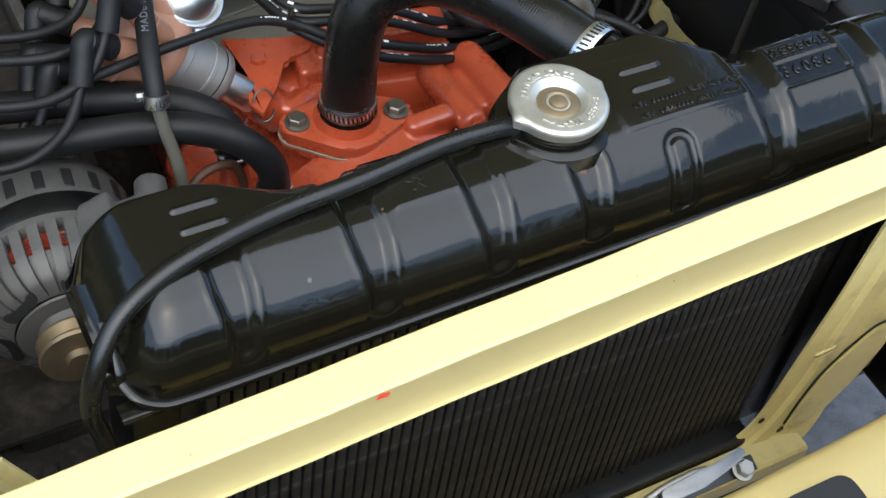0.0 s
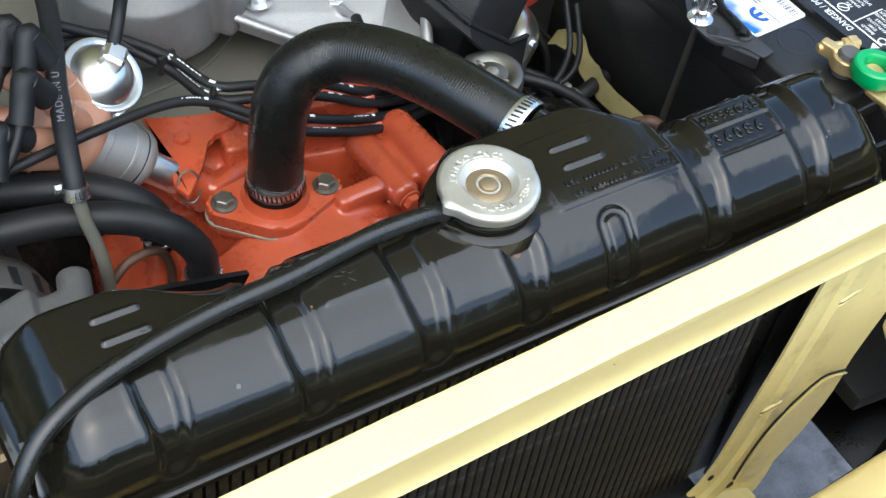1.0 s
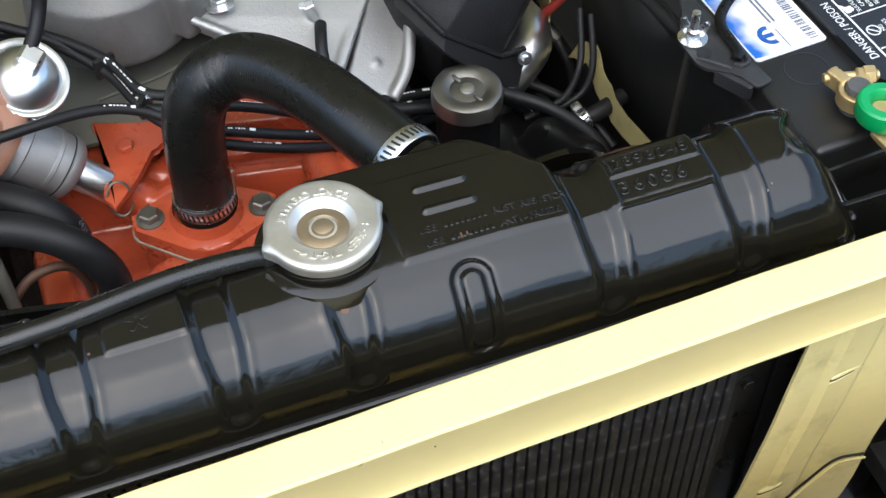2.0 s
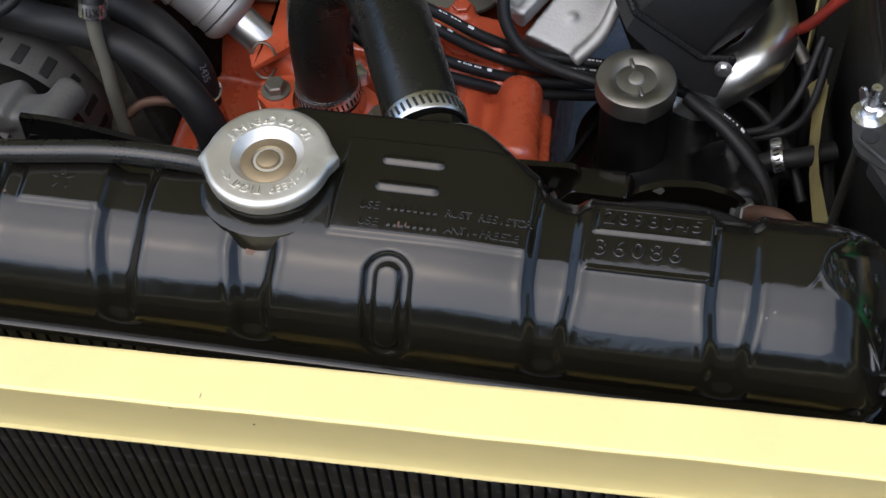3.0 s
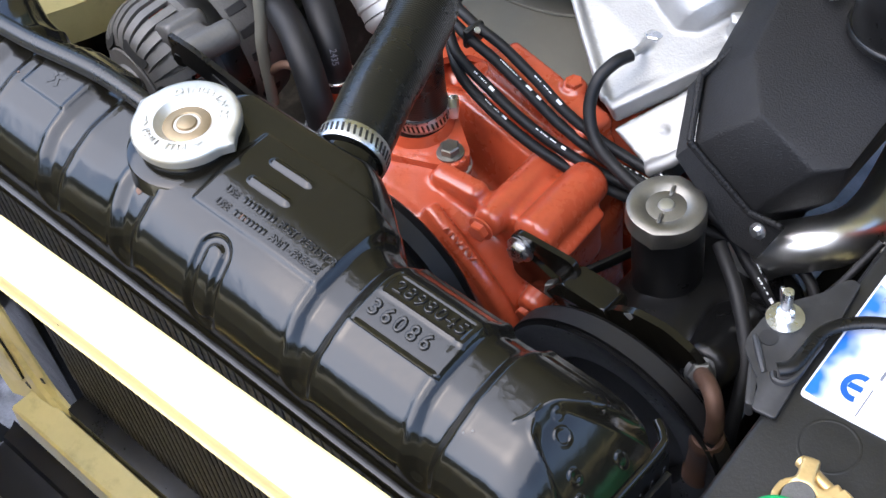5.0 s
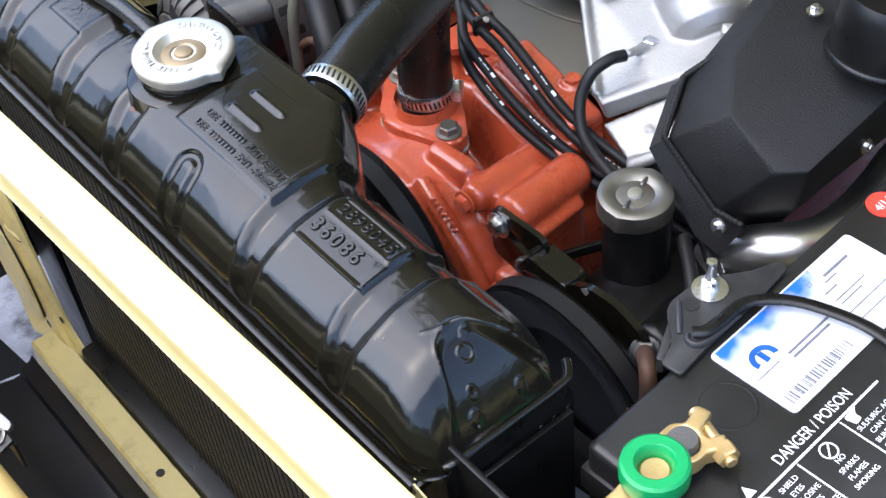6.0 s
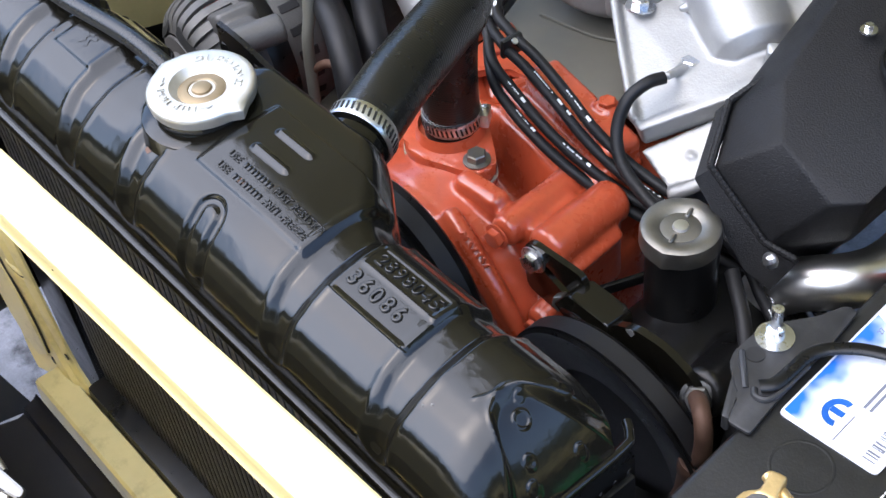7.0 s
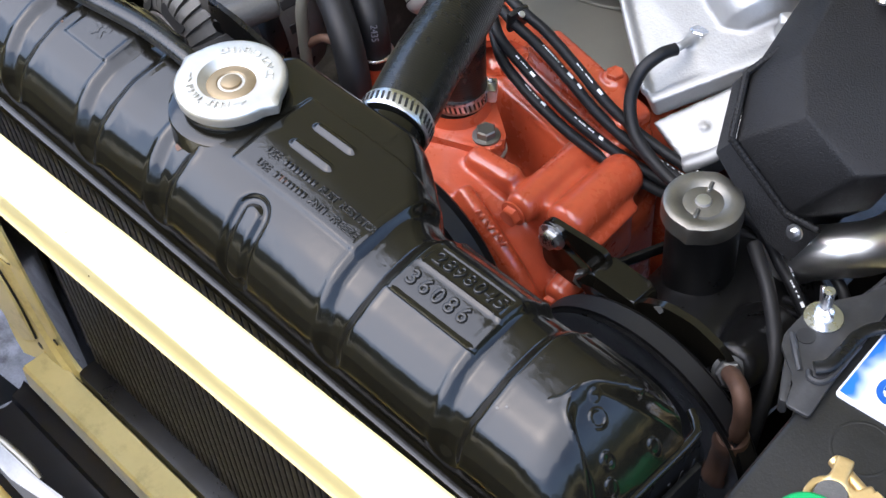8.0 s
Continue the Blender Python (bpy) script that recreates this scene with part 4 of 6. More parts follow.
def build_engine():
    ob = thing("engine", "orange painted cast iron V8 engine with bolted covers", "engine")
    # water pump housing: round volute, arms with long bolt bosses
    bm = bmesh.new()
    rod(bm, (-0.02, 0.158, 0.52), (-0.02, 0.215, 0.52), 0.138, 0.141, 72, 0.008)
    rod(bm, (0.106, 0.186, 0.658), (0.099, 0.275, 0.652), 0.0185, 0.0185, 24, 0.006)
    rod(bm, (0.066, 0.180, 0.655), (0.060, 0.268, 0.650), 0.0135, 0.015, 24, 0.004)
    box(bm, (0.062, 0.075, 0.085), pose(0.083, 0.232, 0.612, 0, 0, 4), 0.008)
    box(bm, (0.030, 0.055, 0.022), pose(0.082, 0.224, 0.648, 0, 0, 4), 0.006)
    box(bm, (0.05, 0.02, 0.05), pose(0.025, 0.2, 0.645, 8, 0, 4), 0.007)
    box(bm, (0.012, 0.060, 0.014), pose(0.122, 0.226, 0.640, 0, 30, 4), 0.004)
    rod(bm, (0.115, 0.168, 0.597), (0.113, 0.20, 0.60), 0.012, 0.014, 20, 0.004)
    rod(bm, (-0.118, 0.208, 0.56), (-0.126, 0.192, 0.636), 0.016, 0.0125, 20, 0.003)
    rod(bm, (-0.145, 0.23, 0.56), (-0.149, 0.231, 0.655), 0.016, 0.0125, 20, 0.003)
    box(bm, (0.10, 0.06, 0.10), pose(-0.12, 0.225, 0.555, 0, 0, 0), 0.02)
    # rim and ribs on the front of the housing
    tube(bm, [(-0.02 + 0.129 * math.sin(a), 0.159, 0.52 + 0.129 * math.cos(a)) for a in [i * 0.2 - 2.0 for i in range(24)]], 0.009, 10, 3)
    tube(bm, [(0.018, 0.168, 0.655), (0.05, 0.162, 0.642), (0.085, 0.160, 0.612), (0.108, 0.160, 0.575)], 0.008, 10, 6)
    cast("water_pump", bm, ORANGE, ob, 0.0024, 4)
    # raised casting marks on the pump
    bm = bmesh.new()
    for i in range(7):
        m = pose(0.046 + 0.0045 * i, 0.1585 + 0.0004 * (i % 2), 0.657 - 0.0028 * i, 62, 30, 0)
        box(bm, (0.0026, 0.0065, 0.0028), m @ pose(0, 0, 0, 0, 0, 22 * (i % 3 - 1)), 0.0005, 1)
    part("casting_marks", bm, ORANGE, ob)
    # thermostat outlet with gasket and two bolts
    m = pose(-0.044, 0.2245, 0.0, 0, 0, -11.6)
    outline = hull([(cx + r * math.cos(a), cy + r * math.sin(a)) for cx, cy, r in ((0, -0.004, 0.036), (-0.0445, 0.0, 0.0155), (0.0445, 0.0, 0.0155)) for a in np.linspace(0, 2 * math.pi, 36, endpoint=False)])
    bm = bmesh.new()
    prism(bm, outline, m @ pose(0, 0, 0.642), 0.010, 0.002)
    prism(bm, [(x * 0.92, y * 0.9) for x, y in outline], m @ pose(0, 0, 0.60), 0.05, 0.002)
    cast("manifold_outlet", bm, ORANGE, ob, 0.0026, 3)
    bm = bmesh.new()
    prism(bm, [(x * 1.02, y * 1.03) for x, y in outline], m @ pose(0, 0, 0.6515), 0.0022)
    part("gasket", bm, GASKET, ob, "grey paper gasket")
    bm = bmesh.new()
    prism(bm, outline, m @ pose(0, 0, 0.6535), 0.013, 0.0035, 3)
    lathe(bm, [(0.032, 0.663), (0.029, 0.668), (0.0275, 0.674), (0.0265, 0.676), (0.0265, 0.668), (0, 0.667)], m, 40)
    part("thermostat_housing", bm, ORANGE, ob)
    for x, y in ((-0.088, 0.233), (0.0, 0.215)):
        bolt(ob, (x, y, 0.6668), 0.0085, 0.007, 0.0115, STEEL_WORN, (0, 0, 17), "housing_bolt", "plain steel bolt head with washer")
    # front of the block and timing cover
    bm = bmesh.new()
    box(bm, (0.30, 0.10, 0.32), pose(-0.04, 0.255, 0.44), 0.012)
    box(bm, (0.15, 0.075, 0.10), pose(0.025, 0.288, 0.596, -14, 0, -10), 0.008)
    box(bm, (0.13, 0.06, 0.10), pose(-0.098, 0.322, 0.602, -10, 8, -12), 0.01)
    box(bm, (0.07, 0.022, 0.05), pose(-0.050, 0.276, 0.628, -35, 0, 25), 0.006)
    rod(bm, (-0.080, 0.281, 0.628), (-0.108, 0.288, 0.655), 0.020, 0.0175, 24, 0.003)
    cast("timing_cover", bm, ORANGE, ob, 0.003, 4)
    # flat gusset plate holding the distributor
    bm = bmesh.new()
    prism(bm, rounded([(-0.112, 0.356), (-0.078, 0.341), (-0.029, 0.331), (-0.039, 0.312), (-0.067, 0.308), (-0.088, 0.277), (-0.112, 0.250), (-0.119, 0.268), (-0.106, 0.296)], 0.005, 3), pose(0, 0, 0.6635), 0.007, 0.0022, 2)
    part("distributor_gusset", bm, ORANGE, ob)
    bm = bmesh.new()
    tube(bm, [(-0.106 + 0.010 * math.cos(a), 0.264 + 0.006 * math.sin(a), 0.666 + 0.014 * math.sin(a)) for a in np.linspace(0.3, 5.9, 14)], 0.0011, 8, 4)
    part("wire_clip", bm, STEEL_WORN, ob, "thin bent wire clip")
    bolt(ob, (-0.090, 0.315, 0.6705), 0.0078, 0.005, 0, ORANGE, (-4, 0, 10), "cover_bolt")
    bolt(ob, (0.0655, 0.1775, 0.655), 0.0085, 0.006, 0.011, ORANGE, (90, 0, 4), "pump_bolt")
    bolt(ob, (0.115, 0.166, 0.597), 0.007, 0.005, 0, ORANGE, (90, 0, 4), "pump_bolt")
    # head rail beside the valley
    bm = bmesh.new()
    rail = pose(0.0, 0.311, 0.676, 0, 0, -11)
    box(bm, (0.125, 0.034, 0.022), rail @ pose(0.028, 0, 0), 0.005)
    box(bm, (0.15, 0.05, 0.05), rail @ pose(0.020, -0.008, -0.034), 0.006)
    rod(bm, (0.046, 0.3175, 0.68), (0.046, 0.3175, 0.6905), 0.012, 0.0105, 20, 0.002)
    cast("cylinder_head_rail", bm, ORANGE, ob, 0.002, 2)
    bolt(ob, (0.046, 0.3175, 0.69), 0.0075, 0.0045, 0, ORANGE, (0, 0, 12), "head_bolt")
    # engine block behind
    bm = bmesh.new()
    box(bm, (0.26, 0.60, 0.26), pose(-0.01, 0.62, 0.50), 0.02)
    part("block", bm, ORANGE, ob)
    return ob


build_engine()


def build_pan():
    ob = thing("valley_pan", "smooth grey sheet metal valley pan between the cylinder heads", "engine cover")
    bm = bmesh.new()
    prism(bm, rounded([(-0.20, 0.33), (0.06, 0.335), (0.12, 0.45), (0.2, 0.9), (-0.3, 0.9)], 0.02), pose(0, 0, 0.664), 0.004, 0.001)
    part("sheet", bm, GREY_PAN, ob)
    bm = bmesh.new()
    tube(bm, [(-0.10, 0.38, 0.669), (-0.03, 0.395, 0.670), (0.03, 0.44, 0.67)], 0.0016, 8)
    part("pressed_bead", bm, GREY_PAN, ob)
    return ob


build_pan()


def slab(bm, corners, thick):
    """A flat plate through four corners in space, with its thickness below."""
    c = [Vector(p) for p in corners]
    n = (c[1] - c[0]).cross(c[3] - c[0]).normalized()
    if n.z < 0:
        n = -n
    hi = [bm.verts.new(p) for p in c]
    lo = [bm.verts.new(p - n * thick) for p in c]
    bm.faces.new(hi)
    bm.faces.new(lo[::-1])
    k = len(c)
    for i in range(k):
        bm.faces.new((hi[i], lo[i], lo[(i + 1) % k], hi[(i + 1) % k]))


def build_manifold():
    ob = thing("intake_manifold", "bare cast aluminium intake manifold bolted on the valley", "manifold")
    # sloping deck with a raised flange along its lower edge
    bm = bmesh.new()
    slab(bm, [(0.088, 0.304, 0.702), (0.118, 0.345, 0.722), (0.185, 0.432, 0.752), (0.19, 0.60, 0.80), (0.02, 0.60, 0.80), (-0.022, 0.392, 0.732)], 0.022)
    slab(bm, [(0.090, 0.302, 0.7055), (0.098, 0.3005, 0.7045), (0.192, 0.428, 0.7545), (0.178, 0.436, 0.7555)], 0.024)
    tube(bm, [(-0.020, 0.390, 0.735), (0.03, 0.350, 0.720), (0.087, 0.306, 0.704)], 0.0042, 8)
    tube(bm, [(0.05, 0.395, 0.743), (0.07, 0.43, 0.755), (0.08, 0.50, 0.775)], 0.0038, 8)
    box(bm, (0.022, 0.012, 0.026), pose(0.150, 0.398, 0.748, 20, 0, 40), 0.003)
    box(bm, (0.012, 0.03, 0.02), pose(0.163, 0.420, 0.757, 20, 0, 40), 0.003)
    rod(bm, (0.0885, 0.368, 0.700), (0.0885, 0.367, 0.7215), 0.0135, 0.0125, 24, 0.002)
    rod(bm, (0.0885, 0.362, 0.7255), (0.0910, 0.336, 0.7325), 0.0042, 0.0036, 14, 0.0005)
    rod(bm, (0.125, 0.405, 0.728), (-0.005, 0.470, 0.785), 0.034, 0.040, 40, 0.010)
    cast("deck", bm, ALUMINIUM, ob, 0.002, 3)
    # lower runner that drops towards the head
    bm = bmesh.new()
    slab(bm, [(0.098, 0.302, 0.683), (0.145, 0.292, 0.668), (0.172, 0.335, 0.70), (0.215, 0.42, 0.735), (0.180, 0.425, 0.738)], 0.05)
    tube(bm, [(0.138, 0.292, 0.668), (0.158, 0.310, 0.684), (0.172, 0.340, 0.705), (0.205, 0.41, 0.735)], 0.006, 10)
    rod(bm, (0.134, 0.322, 0.684), (0.133, 0.320, 0.689), 0.0040, 0.0034, 16, 0.001)
    cast("runner", bm, ALUMINIUM, ob, 0.002, 3)
    bolt(ob, (0.0885, 0.367, 0.7215), 0.0078, 0.006, 0.0125, ZINC, (-8, 0, 20), "stud_nut", "bright plated nut and washer")
    bolt(ob, (0.018, 0.384, 0.7355), 0.0078, 0.006, 0.0125, ZINC, (-8, 0, 5), "stud_nut", "bright plated nut and washer")
    # rounded plenum behind
    bm = bmesh.new()
    rod(bm, (-0.065, 0.452, 0.69), (-0.065, 0.452, 0.765), 0.076, 0.070, 48, 0.012)
    box(bm, (0.05, 0.06, 0.05), pose(-0.008, 0.412, 0.735, 0, 0, 30), 0.008)
    cast("plenum", bm, ALU_AGED, ob, 0.0028, 3)
    return ob


build_manifold()


def build_pulley(name, label, centre, r, y0, y1):
    """A black belt pulley: rolled rims and a V groove."""
    ob = thing(name, label, "pulley")
    m = pose(centre[0], 0, centre[1], 90, 0, 0)
    bm = bmesh.new()
    a, b = -y1, -y0
    lathe(bm, [(0, b - 0.02), (r * 0.55, b - 0.02), (r * 0.62, b - 0.008), (r * 0.9, b - 0.004), (r - 0.002, b), (r, b - 0.002), (r - 0.012, (a + b) / 2), (r, a + 0.002), (r - 0.002, a), (0, a)], m, 80)
    part("rim", bm, BLACK_SATIN, ob, angle=30)
    bm = bmesh.new()
    lathe(bm, [(r - 0.011, (a + b) / 2 - 0.006), (r + 0.001, (a + b) / 2 - 0.007), (r + 0.001, (a + b) / 2 + 0.007), (r - 0.011, (a + b) / 2 + 0.006)], m, 80, close=True)
    part("belt", bm, RUBBER, ob, "black rubber V belt in the groove")
    return ob


build_pulley("fan_pulley", "large black painted fan pulley behind the radiator", (0.010, 0.612), 0.093, 0.102, 0.132)
build_pulley("pump_pulley", "black painted power steering pump pulley", (0.228, 0.586), 0.102, 0.128, 0.150)


def build_pump():
    ob = thing("power_steering_pump", "black power steering pump with a tall filler tube and steel cap", "pump")
    bm = bmesh.new()
    lathe(bm, [(0.040, 0.575), (0.033, 0.592), (0.0305, 0.600), (0.0305, 0.606), (0.0275, 0.609), (0.0275, 0.696), (0, 0.696)], pose(0.191, 0.249, 0), 48)
    part("filler_tube", bm, BLACK_SATIN, ob)
    m = pose(0.1895, 0.248, 0.698, 0, 0, -72)
    bm = bmesh.new()
    prof = [(0, 0.0045), (0.011, 0.0045), (0.0150, 0.0036), (0.0195, 0.0062), (0.0262, 0.0066), (0.0292, 0.0050), (0.0303, 0.0010), (0.0303, -0.0095), (0.029, -0.0105), (0.0282, -0.006)]
    rings = []
    for r, z in prof:
        if r == 0:
            rings.append([bm.verts.new(m @ Vector((0, 0, z)))] * 64)
            continue
        ring = []
        for i in range(64):
            a = 2 * math.pi * i / 64
            ear = math.exp(-(math.sin(a) / 0.13) ** 2)
            ring.append(bm.verts.new(m @ Vector((r * (1 + (0.075 * ear if r > 0.0295 else 0.04 * ear if r > 0.028 else 0)) * math.cos(a), r * math.sin(a), z))))
        rings.append(ring)
    for a, b in zip(rings, rings[1:]):
        for i in range(64):
            j = (i + 1) % 64
            bm.faces.new((a[i], b[i], b[j])) if a[i] is a[j] else bm.faces.new((a[i], a[j], b[j], b[i]))
    cap = part("filler_cap", bm, STEEL_WORN, ob, "worn steel twist cap with two ears")
    bm = bmesh.new()
    lathe(bm, [(0.0065, 0.004), (0.0055, 0.0065), (0, 0.0075)], m, 20)
    part("rivet", bm, ZINC, cap)
    for s in (1, -1):
        bm = bmesh.new()
        box(bm, (0.0105, 0.003, 0.003), m @ pose(s * 0.0145, 0, 0.0055), 0.001, 1)
        part("rib", bm, STEEL_WORN, cap)
    bm = bmesh.new()
    rod(bm, (0.212, 0.168, 0.560), (0.214, 0.33, 0.552), 0.068, 0.074, 48, 0.018)
    rod(bm, (0.195, 0.25, 0.54), (0.192, 0.25, 0.60), 0.044, 0.036, 32, 0.008)
    box(bm, (0.10, 0.075, 0.03), pose(0.235, 0.255, 0.605, 0, 12, 0), 0.012)
    rod(bm, (0.276, 0.174, 0.652), (0.262, 0.245, 0.61), 0.019, 0.028, 24, 0.004)
    cast("pump_body", bm, BLACK_SATIN, ob, 0.003, 4)
    # fitting with a rusty elbow and hose end
    bm = bmesh.new()
    m2, _ = frame_to((0.277, 0.172, 0.653), (0.296, 0.148, 0.675))
    hexagon(bm, m2, 0.0100, 0.008, 0.0120)
    part("fitting_nut", bm, STEEL_DARK, ob, "tarnished brass pipe fitting", 30)
    bm = bmesh.new()
    tube(bm, [(0.279, 0.169, 0.656), (0.290, 0.158, 0.672), (0.303, 0.146, 0.683), (0.3115, 0.139, 0.675), (0.3120, 0.138, 0.655), (0.3065, 0.139, 0.636)], 0.0064, 16)
    part("elbow", bm, RUST, ob, "rusty brown bent steel pipe")
    bm = bmesh.new()
    m3, _ = frame_to((0.3072, 0.139, 0.642), (0.2990, 0.140, 0.570))
    lathe(bm, [(0, 0), (0.0115, 0), (0.0125, 0.003), (0.0125, 0.012), (0.0108, 0.016), (0.0108, 0.05), (0.012, 0.052), (0.012, 0.06), (0, 0.06)], m3, 20)
    part("ferrule", bm, RUST, ob, "rusty crimped hose ferrule")
    return ob


build_pump()


def build_pump_bracket():
    ob = thing("pump_bracket", "black slotted steel adjusting bracket bolted to the engine", "bracket")
    outer = rounded([(0.090, 0.655), (0.097, 0.669), (0.153, 0.672), (0.159, 0.662), (0.150, 0.646), (0.128, 0.610), (0.092, 0.614)], 0.009, 4)
    n = len(outer)
    slot = []
    for x, z in outer:
        a = math.atan2(z - 0.6455, x - 0.126)
        k = (math.cos(a - 0.15), math.sin(a - 0.15))
        u, v = 0.015 * k[0] / max(abs(k[0]), 0.45), 0.0048 * k[1] / max(abs(k[1]), 0.3)
        slot.append((0.126 + u * math.cos(-0.35) - v * math.sin(-0.35), 0.6455 + u * math.sin(-0.35) + v * math.cos(-0.35)))
    bm = bmesh.new()
    sheets = [[[bm.verts.new((x, y, z)) for x, z in ring] for ring in (outer, slot)] for y in (0.182, 0.187)]
    for i in range(n):
        j = (i + 1) % n
        (fo, fs), (bo, bs) = sheets
        bm.faces.new((fo[i], fo[j], fs[j], fs[i]))
        bm.faces.new((bo[i], bs[i], bs[j], bo[j]))
        bm.faces.new((fo[i], bo[i], bo[j], fo[j]))
        bm.faces.new((fs[i], fs[j], bs[j], bs[i]))
    part("plate", bm, BLACK_GLOSS, ob, angle=25)
    bm = bmesh.new()
    prism(bm, rounded([(0.136, 0.640), (0.153, 0.662), (0.193, 0.661), (0.198, 0.650), (0.187, 0.620), (0.160, 0.628)], 0.003, 3), pose(0, 0.192, 0, 90, 0, 0), 0.024, 0.002)
    part("arm", bm, BLACK_GLOSS, ob)
    # curved cheek plate from the arm towards the pipe fitting
    bm = bmesh.new()
    prism(bm, rounded([(0.186, 0.632), (0.196, 0.664), (0.218, 0.677), (0.246, 0.680), (0.270, 0.672), (0.284, 0.655), (0.286, 0.63), (0.262, 0.622), (0.248, 0.640), (0.222, 0.646)], 0.008, 5), pose(0, 0.176, 0, 90, 0, 0), 0.006, 0.0015)
    cheek = part("cheek_plate", bm, BLACK_GLOSS, ob)
    bm = bmesh.new()
    prism(bm, rounded([(-0.004, -0.003), (0.003, -0.004), (0.004, 0.002), (0.0, 0.004)], 0.001, 2), pose(0.215, 0.1698, 0.672, 90, 20, 0), 0.0004)
    part("paint_chip", bm, ALUMINIUM, cheek, "bare chipped spot in the paint")
    bolt(ob, (0.102, 0.1815, 0.652), 0.0085, 0.006, 0.012, ZINC, (90, 10, 5), "slot_bolt", "bright bolt head in the slot")
    bolt(ob, (0.138, 0.1785, 0.637), 0.0070, 0.010, 0.0, STEEL_WORN, (60, 30, 5), "clamp_bolt", "steel hex bolt head")
    bm = bmesh.new()
    box(bm, (0.004, 0.11, 0.010), pose(0.150, 0.255, 0.612, 0, 0, -22), 0.001)
    part("stay", bm, BLACK_SATIN, ob)
    return ob


build_pump_bracket()


def wire(name, label, points, r, marks=(), category="wire", group="ignition leads", material=None):
    ob = thing(name, label, category, group=group)
    bm = bmesh.new()
    tube(bm, points, r, 12, 10)
    part("sleeve", bm, material or RUBBER, ob)
    line = spline(points, 90)
    n = len(line)
    bm = bmesh.new()
    for u0, u1, turn, width in marks:
        sub = line[int(u0 * (n - 1)):int(u1 * (n - 1)) + 1]
        if len(sub) < 2:
            continue
        arc = [((r + 0.0002) * math.cos(turn + width * (k / 4 - 0.5)), (r + 0.0002) * math.sin(turn + width * (k / 4 - 0.5))) for k in range(5)]
        sweep(bm, sub, arc, closed=False, caps=False)
    if marks:
        tagged(part("print", bm, INK_WHITE, ob), "small white printed marks", kind="stuff")
    else:
        bm.free()
    return ob


def build_wires():
    rnd = random.Random(5)
    lead = "glossy black spark plug lead with white print"
    runs = [
        # leads from the distributor past the hose to the far side
        [(-0.20, 0.385, 0.765), (-0.14, 0.385, 0.755), (-0.089, 0.349, 0.742), (-0.066, 0.302, 0.738), (-0.035, 0.289, 0.736), (0.0, 0.286, 0.73), (0.035, 0.284, 0.715), (0.066, 0.284, 0.696), (0.10, 0.288, 0.679), (0.14, 0.295, 0.666), (0.18, 0.299, 0.657), (0.22, 0.290, 0.650), (0.243, 0.278, 0.646), (0.261, 0.270, 0.642), (0.281, 0.265, 0.622), (0.30, 0.262, 0.59)],
        [(-0.19, 0.372, 0.76), (-0.135, 0.378, 0.75), (-0.090, 0.343, 0.733), (-0.069, 0.297, 0.728), (-0.035, 0.280, 0.729), (0.0, 0.276, 0.723), (0.035, 0.275, 0.707), (0.066, 0.276, 0.688), (0.10, 0.281, 0.671), (0.14, 0.289, 0.658), (0.18, 0.300, 0.647), (0.22, 0.300, 0.638), (0.25, 0.285, 0.63), (0.275, 0.275, 0.60)],
        [(-0.26, 0.262, 0.752), (-0.18, 0.276, 0.752), (-0.11, 0.291, 0.742), (-0.069, 0.289, 0.729), (-0.035, 0.268, 0.718), (0.0, 0.262, 0.707), (0.035, 0.261, 0.692), (0.066, 0.265, 0.677), (0.10, 0.275, 0.660), (0.14, 0.288, 0.647), (0.19, 0.305, 0.637), (0.23, 0.31, 0.63)],
        [(-0.17, 0.392, 0.77), (-0.12, 0.372, 0.748), (-0.085, 0.341, 0.727), (-0.066, 0.294, 0.720), (-0.03, 0.262, 0.709), (0.0, 0.254, 0.698), (0.035, 0.253, 0.684), (0.066, 0.258, 0.669), (0.10, 0.269, 0.652), (0.14, 0.284, 0.638), (0.19, 0.30, 0.626), (0.23, 0.31, 0.62)],
    ]
    for i, pts in enumerate(runs):
        marks = []
        u = 0.14 + 0.03 * i
        while u < 0.9:
            for _ in range(rnd.randrange(5, 9)):
                ln = rnd.uniform(0.0022, 0.0055)
                marks.append((u, u + ln, 1.75 if i % 2 else 1.35, rnd.choice((0.2, 0.26, 0.3))))
                u += ln + (0.0016 if rnd.random() < 0.75 else 0.006)
            u += 0.006
            for ln in (0.012, 0.009):
                if rnd.random() < 0.7:
                    marks.append((u, u + ln, 1.75 if i % 2 else 1.35, 0.55))
                    u += ln + 0.012
            u += rnd.uniform(0.10, 0.2)
        wire("spark_plug_lead", lead, pts, 0.0045, marks)
    # clips that hold the leads together
    for name, c, d in (("lead_clip", (-0.088, 0.346, 0.735), (0.02, -0.045, 0)), ("lead_clip", (-0.067, 0.297, 0.730), (0.03, -0.02, 0)), ("lead_clip", (-0.028, 0.283, 0.730), (0.03, -0.004, -0.004))):
        ob = thing(name, "small black plastic clip round the spark plug leads", "clip", group="lead clips")
        m, _ = frame_to(c, Vector(c) + Vector(d))
        bm = bmesh.new()
        box(bm, (0.020, 0.020, 0.006), m, 0.003)
        part("band", bm, PLASTIC, ob)
        bm = bmesh.new()
        lathe(bm, [(0, 0.0105), (0.0025, 0.0105), (0.003, 0.0095)], m @ pose(0, 0, 0, -60, 0, 0), 12)
        part("pin", bm, ZINC, ob)
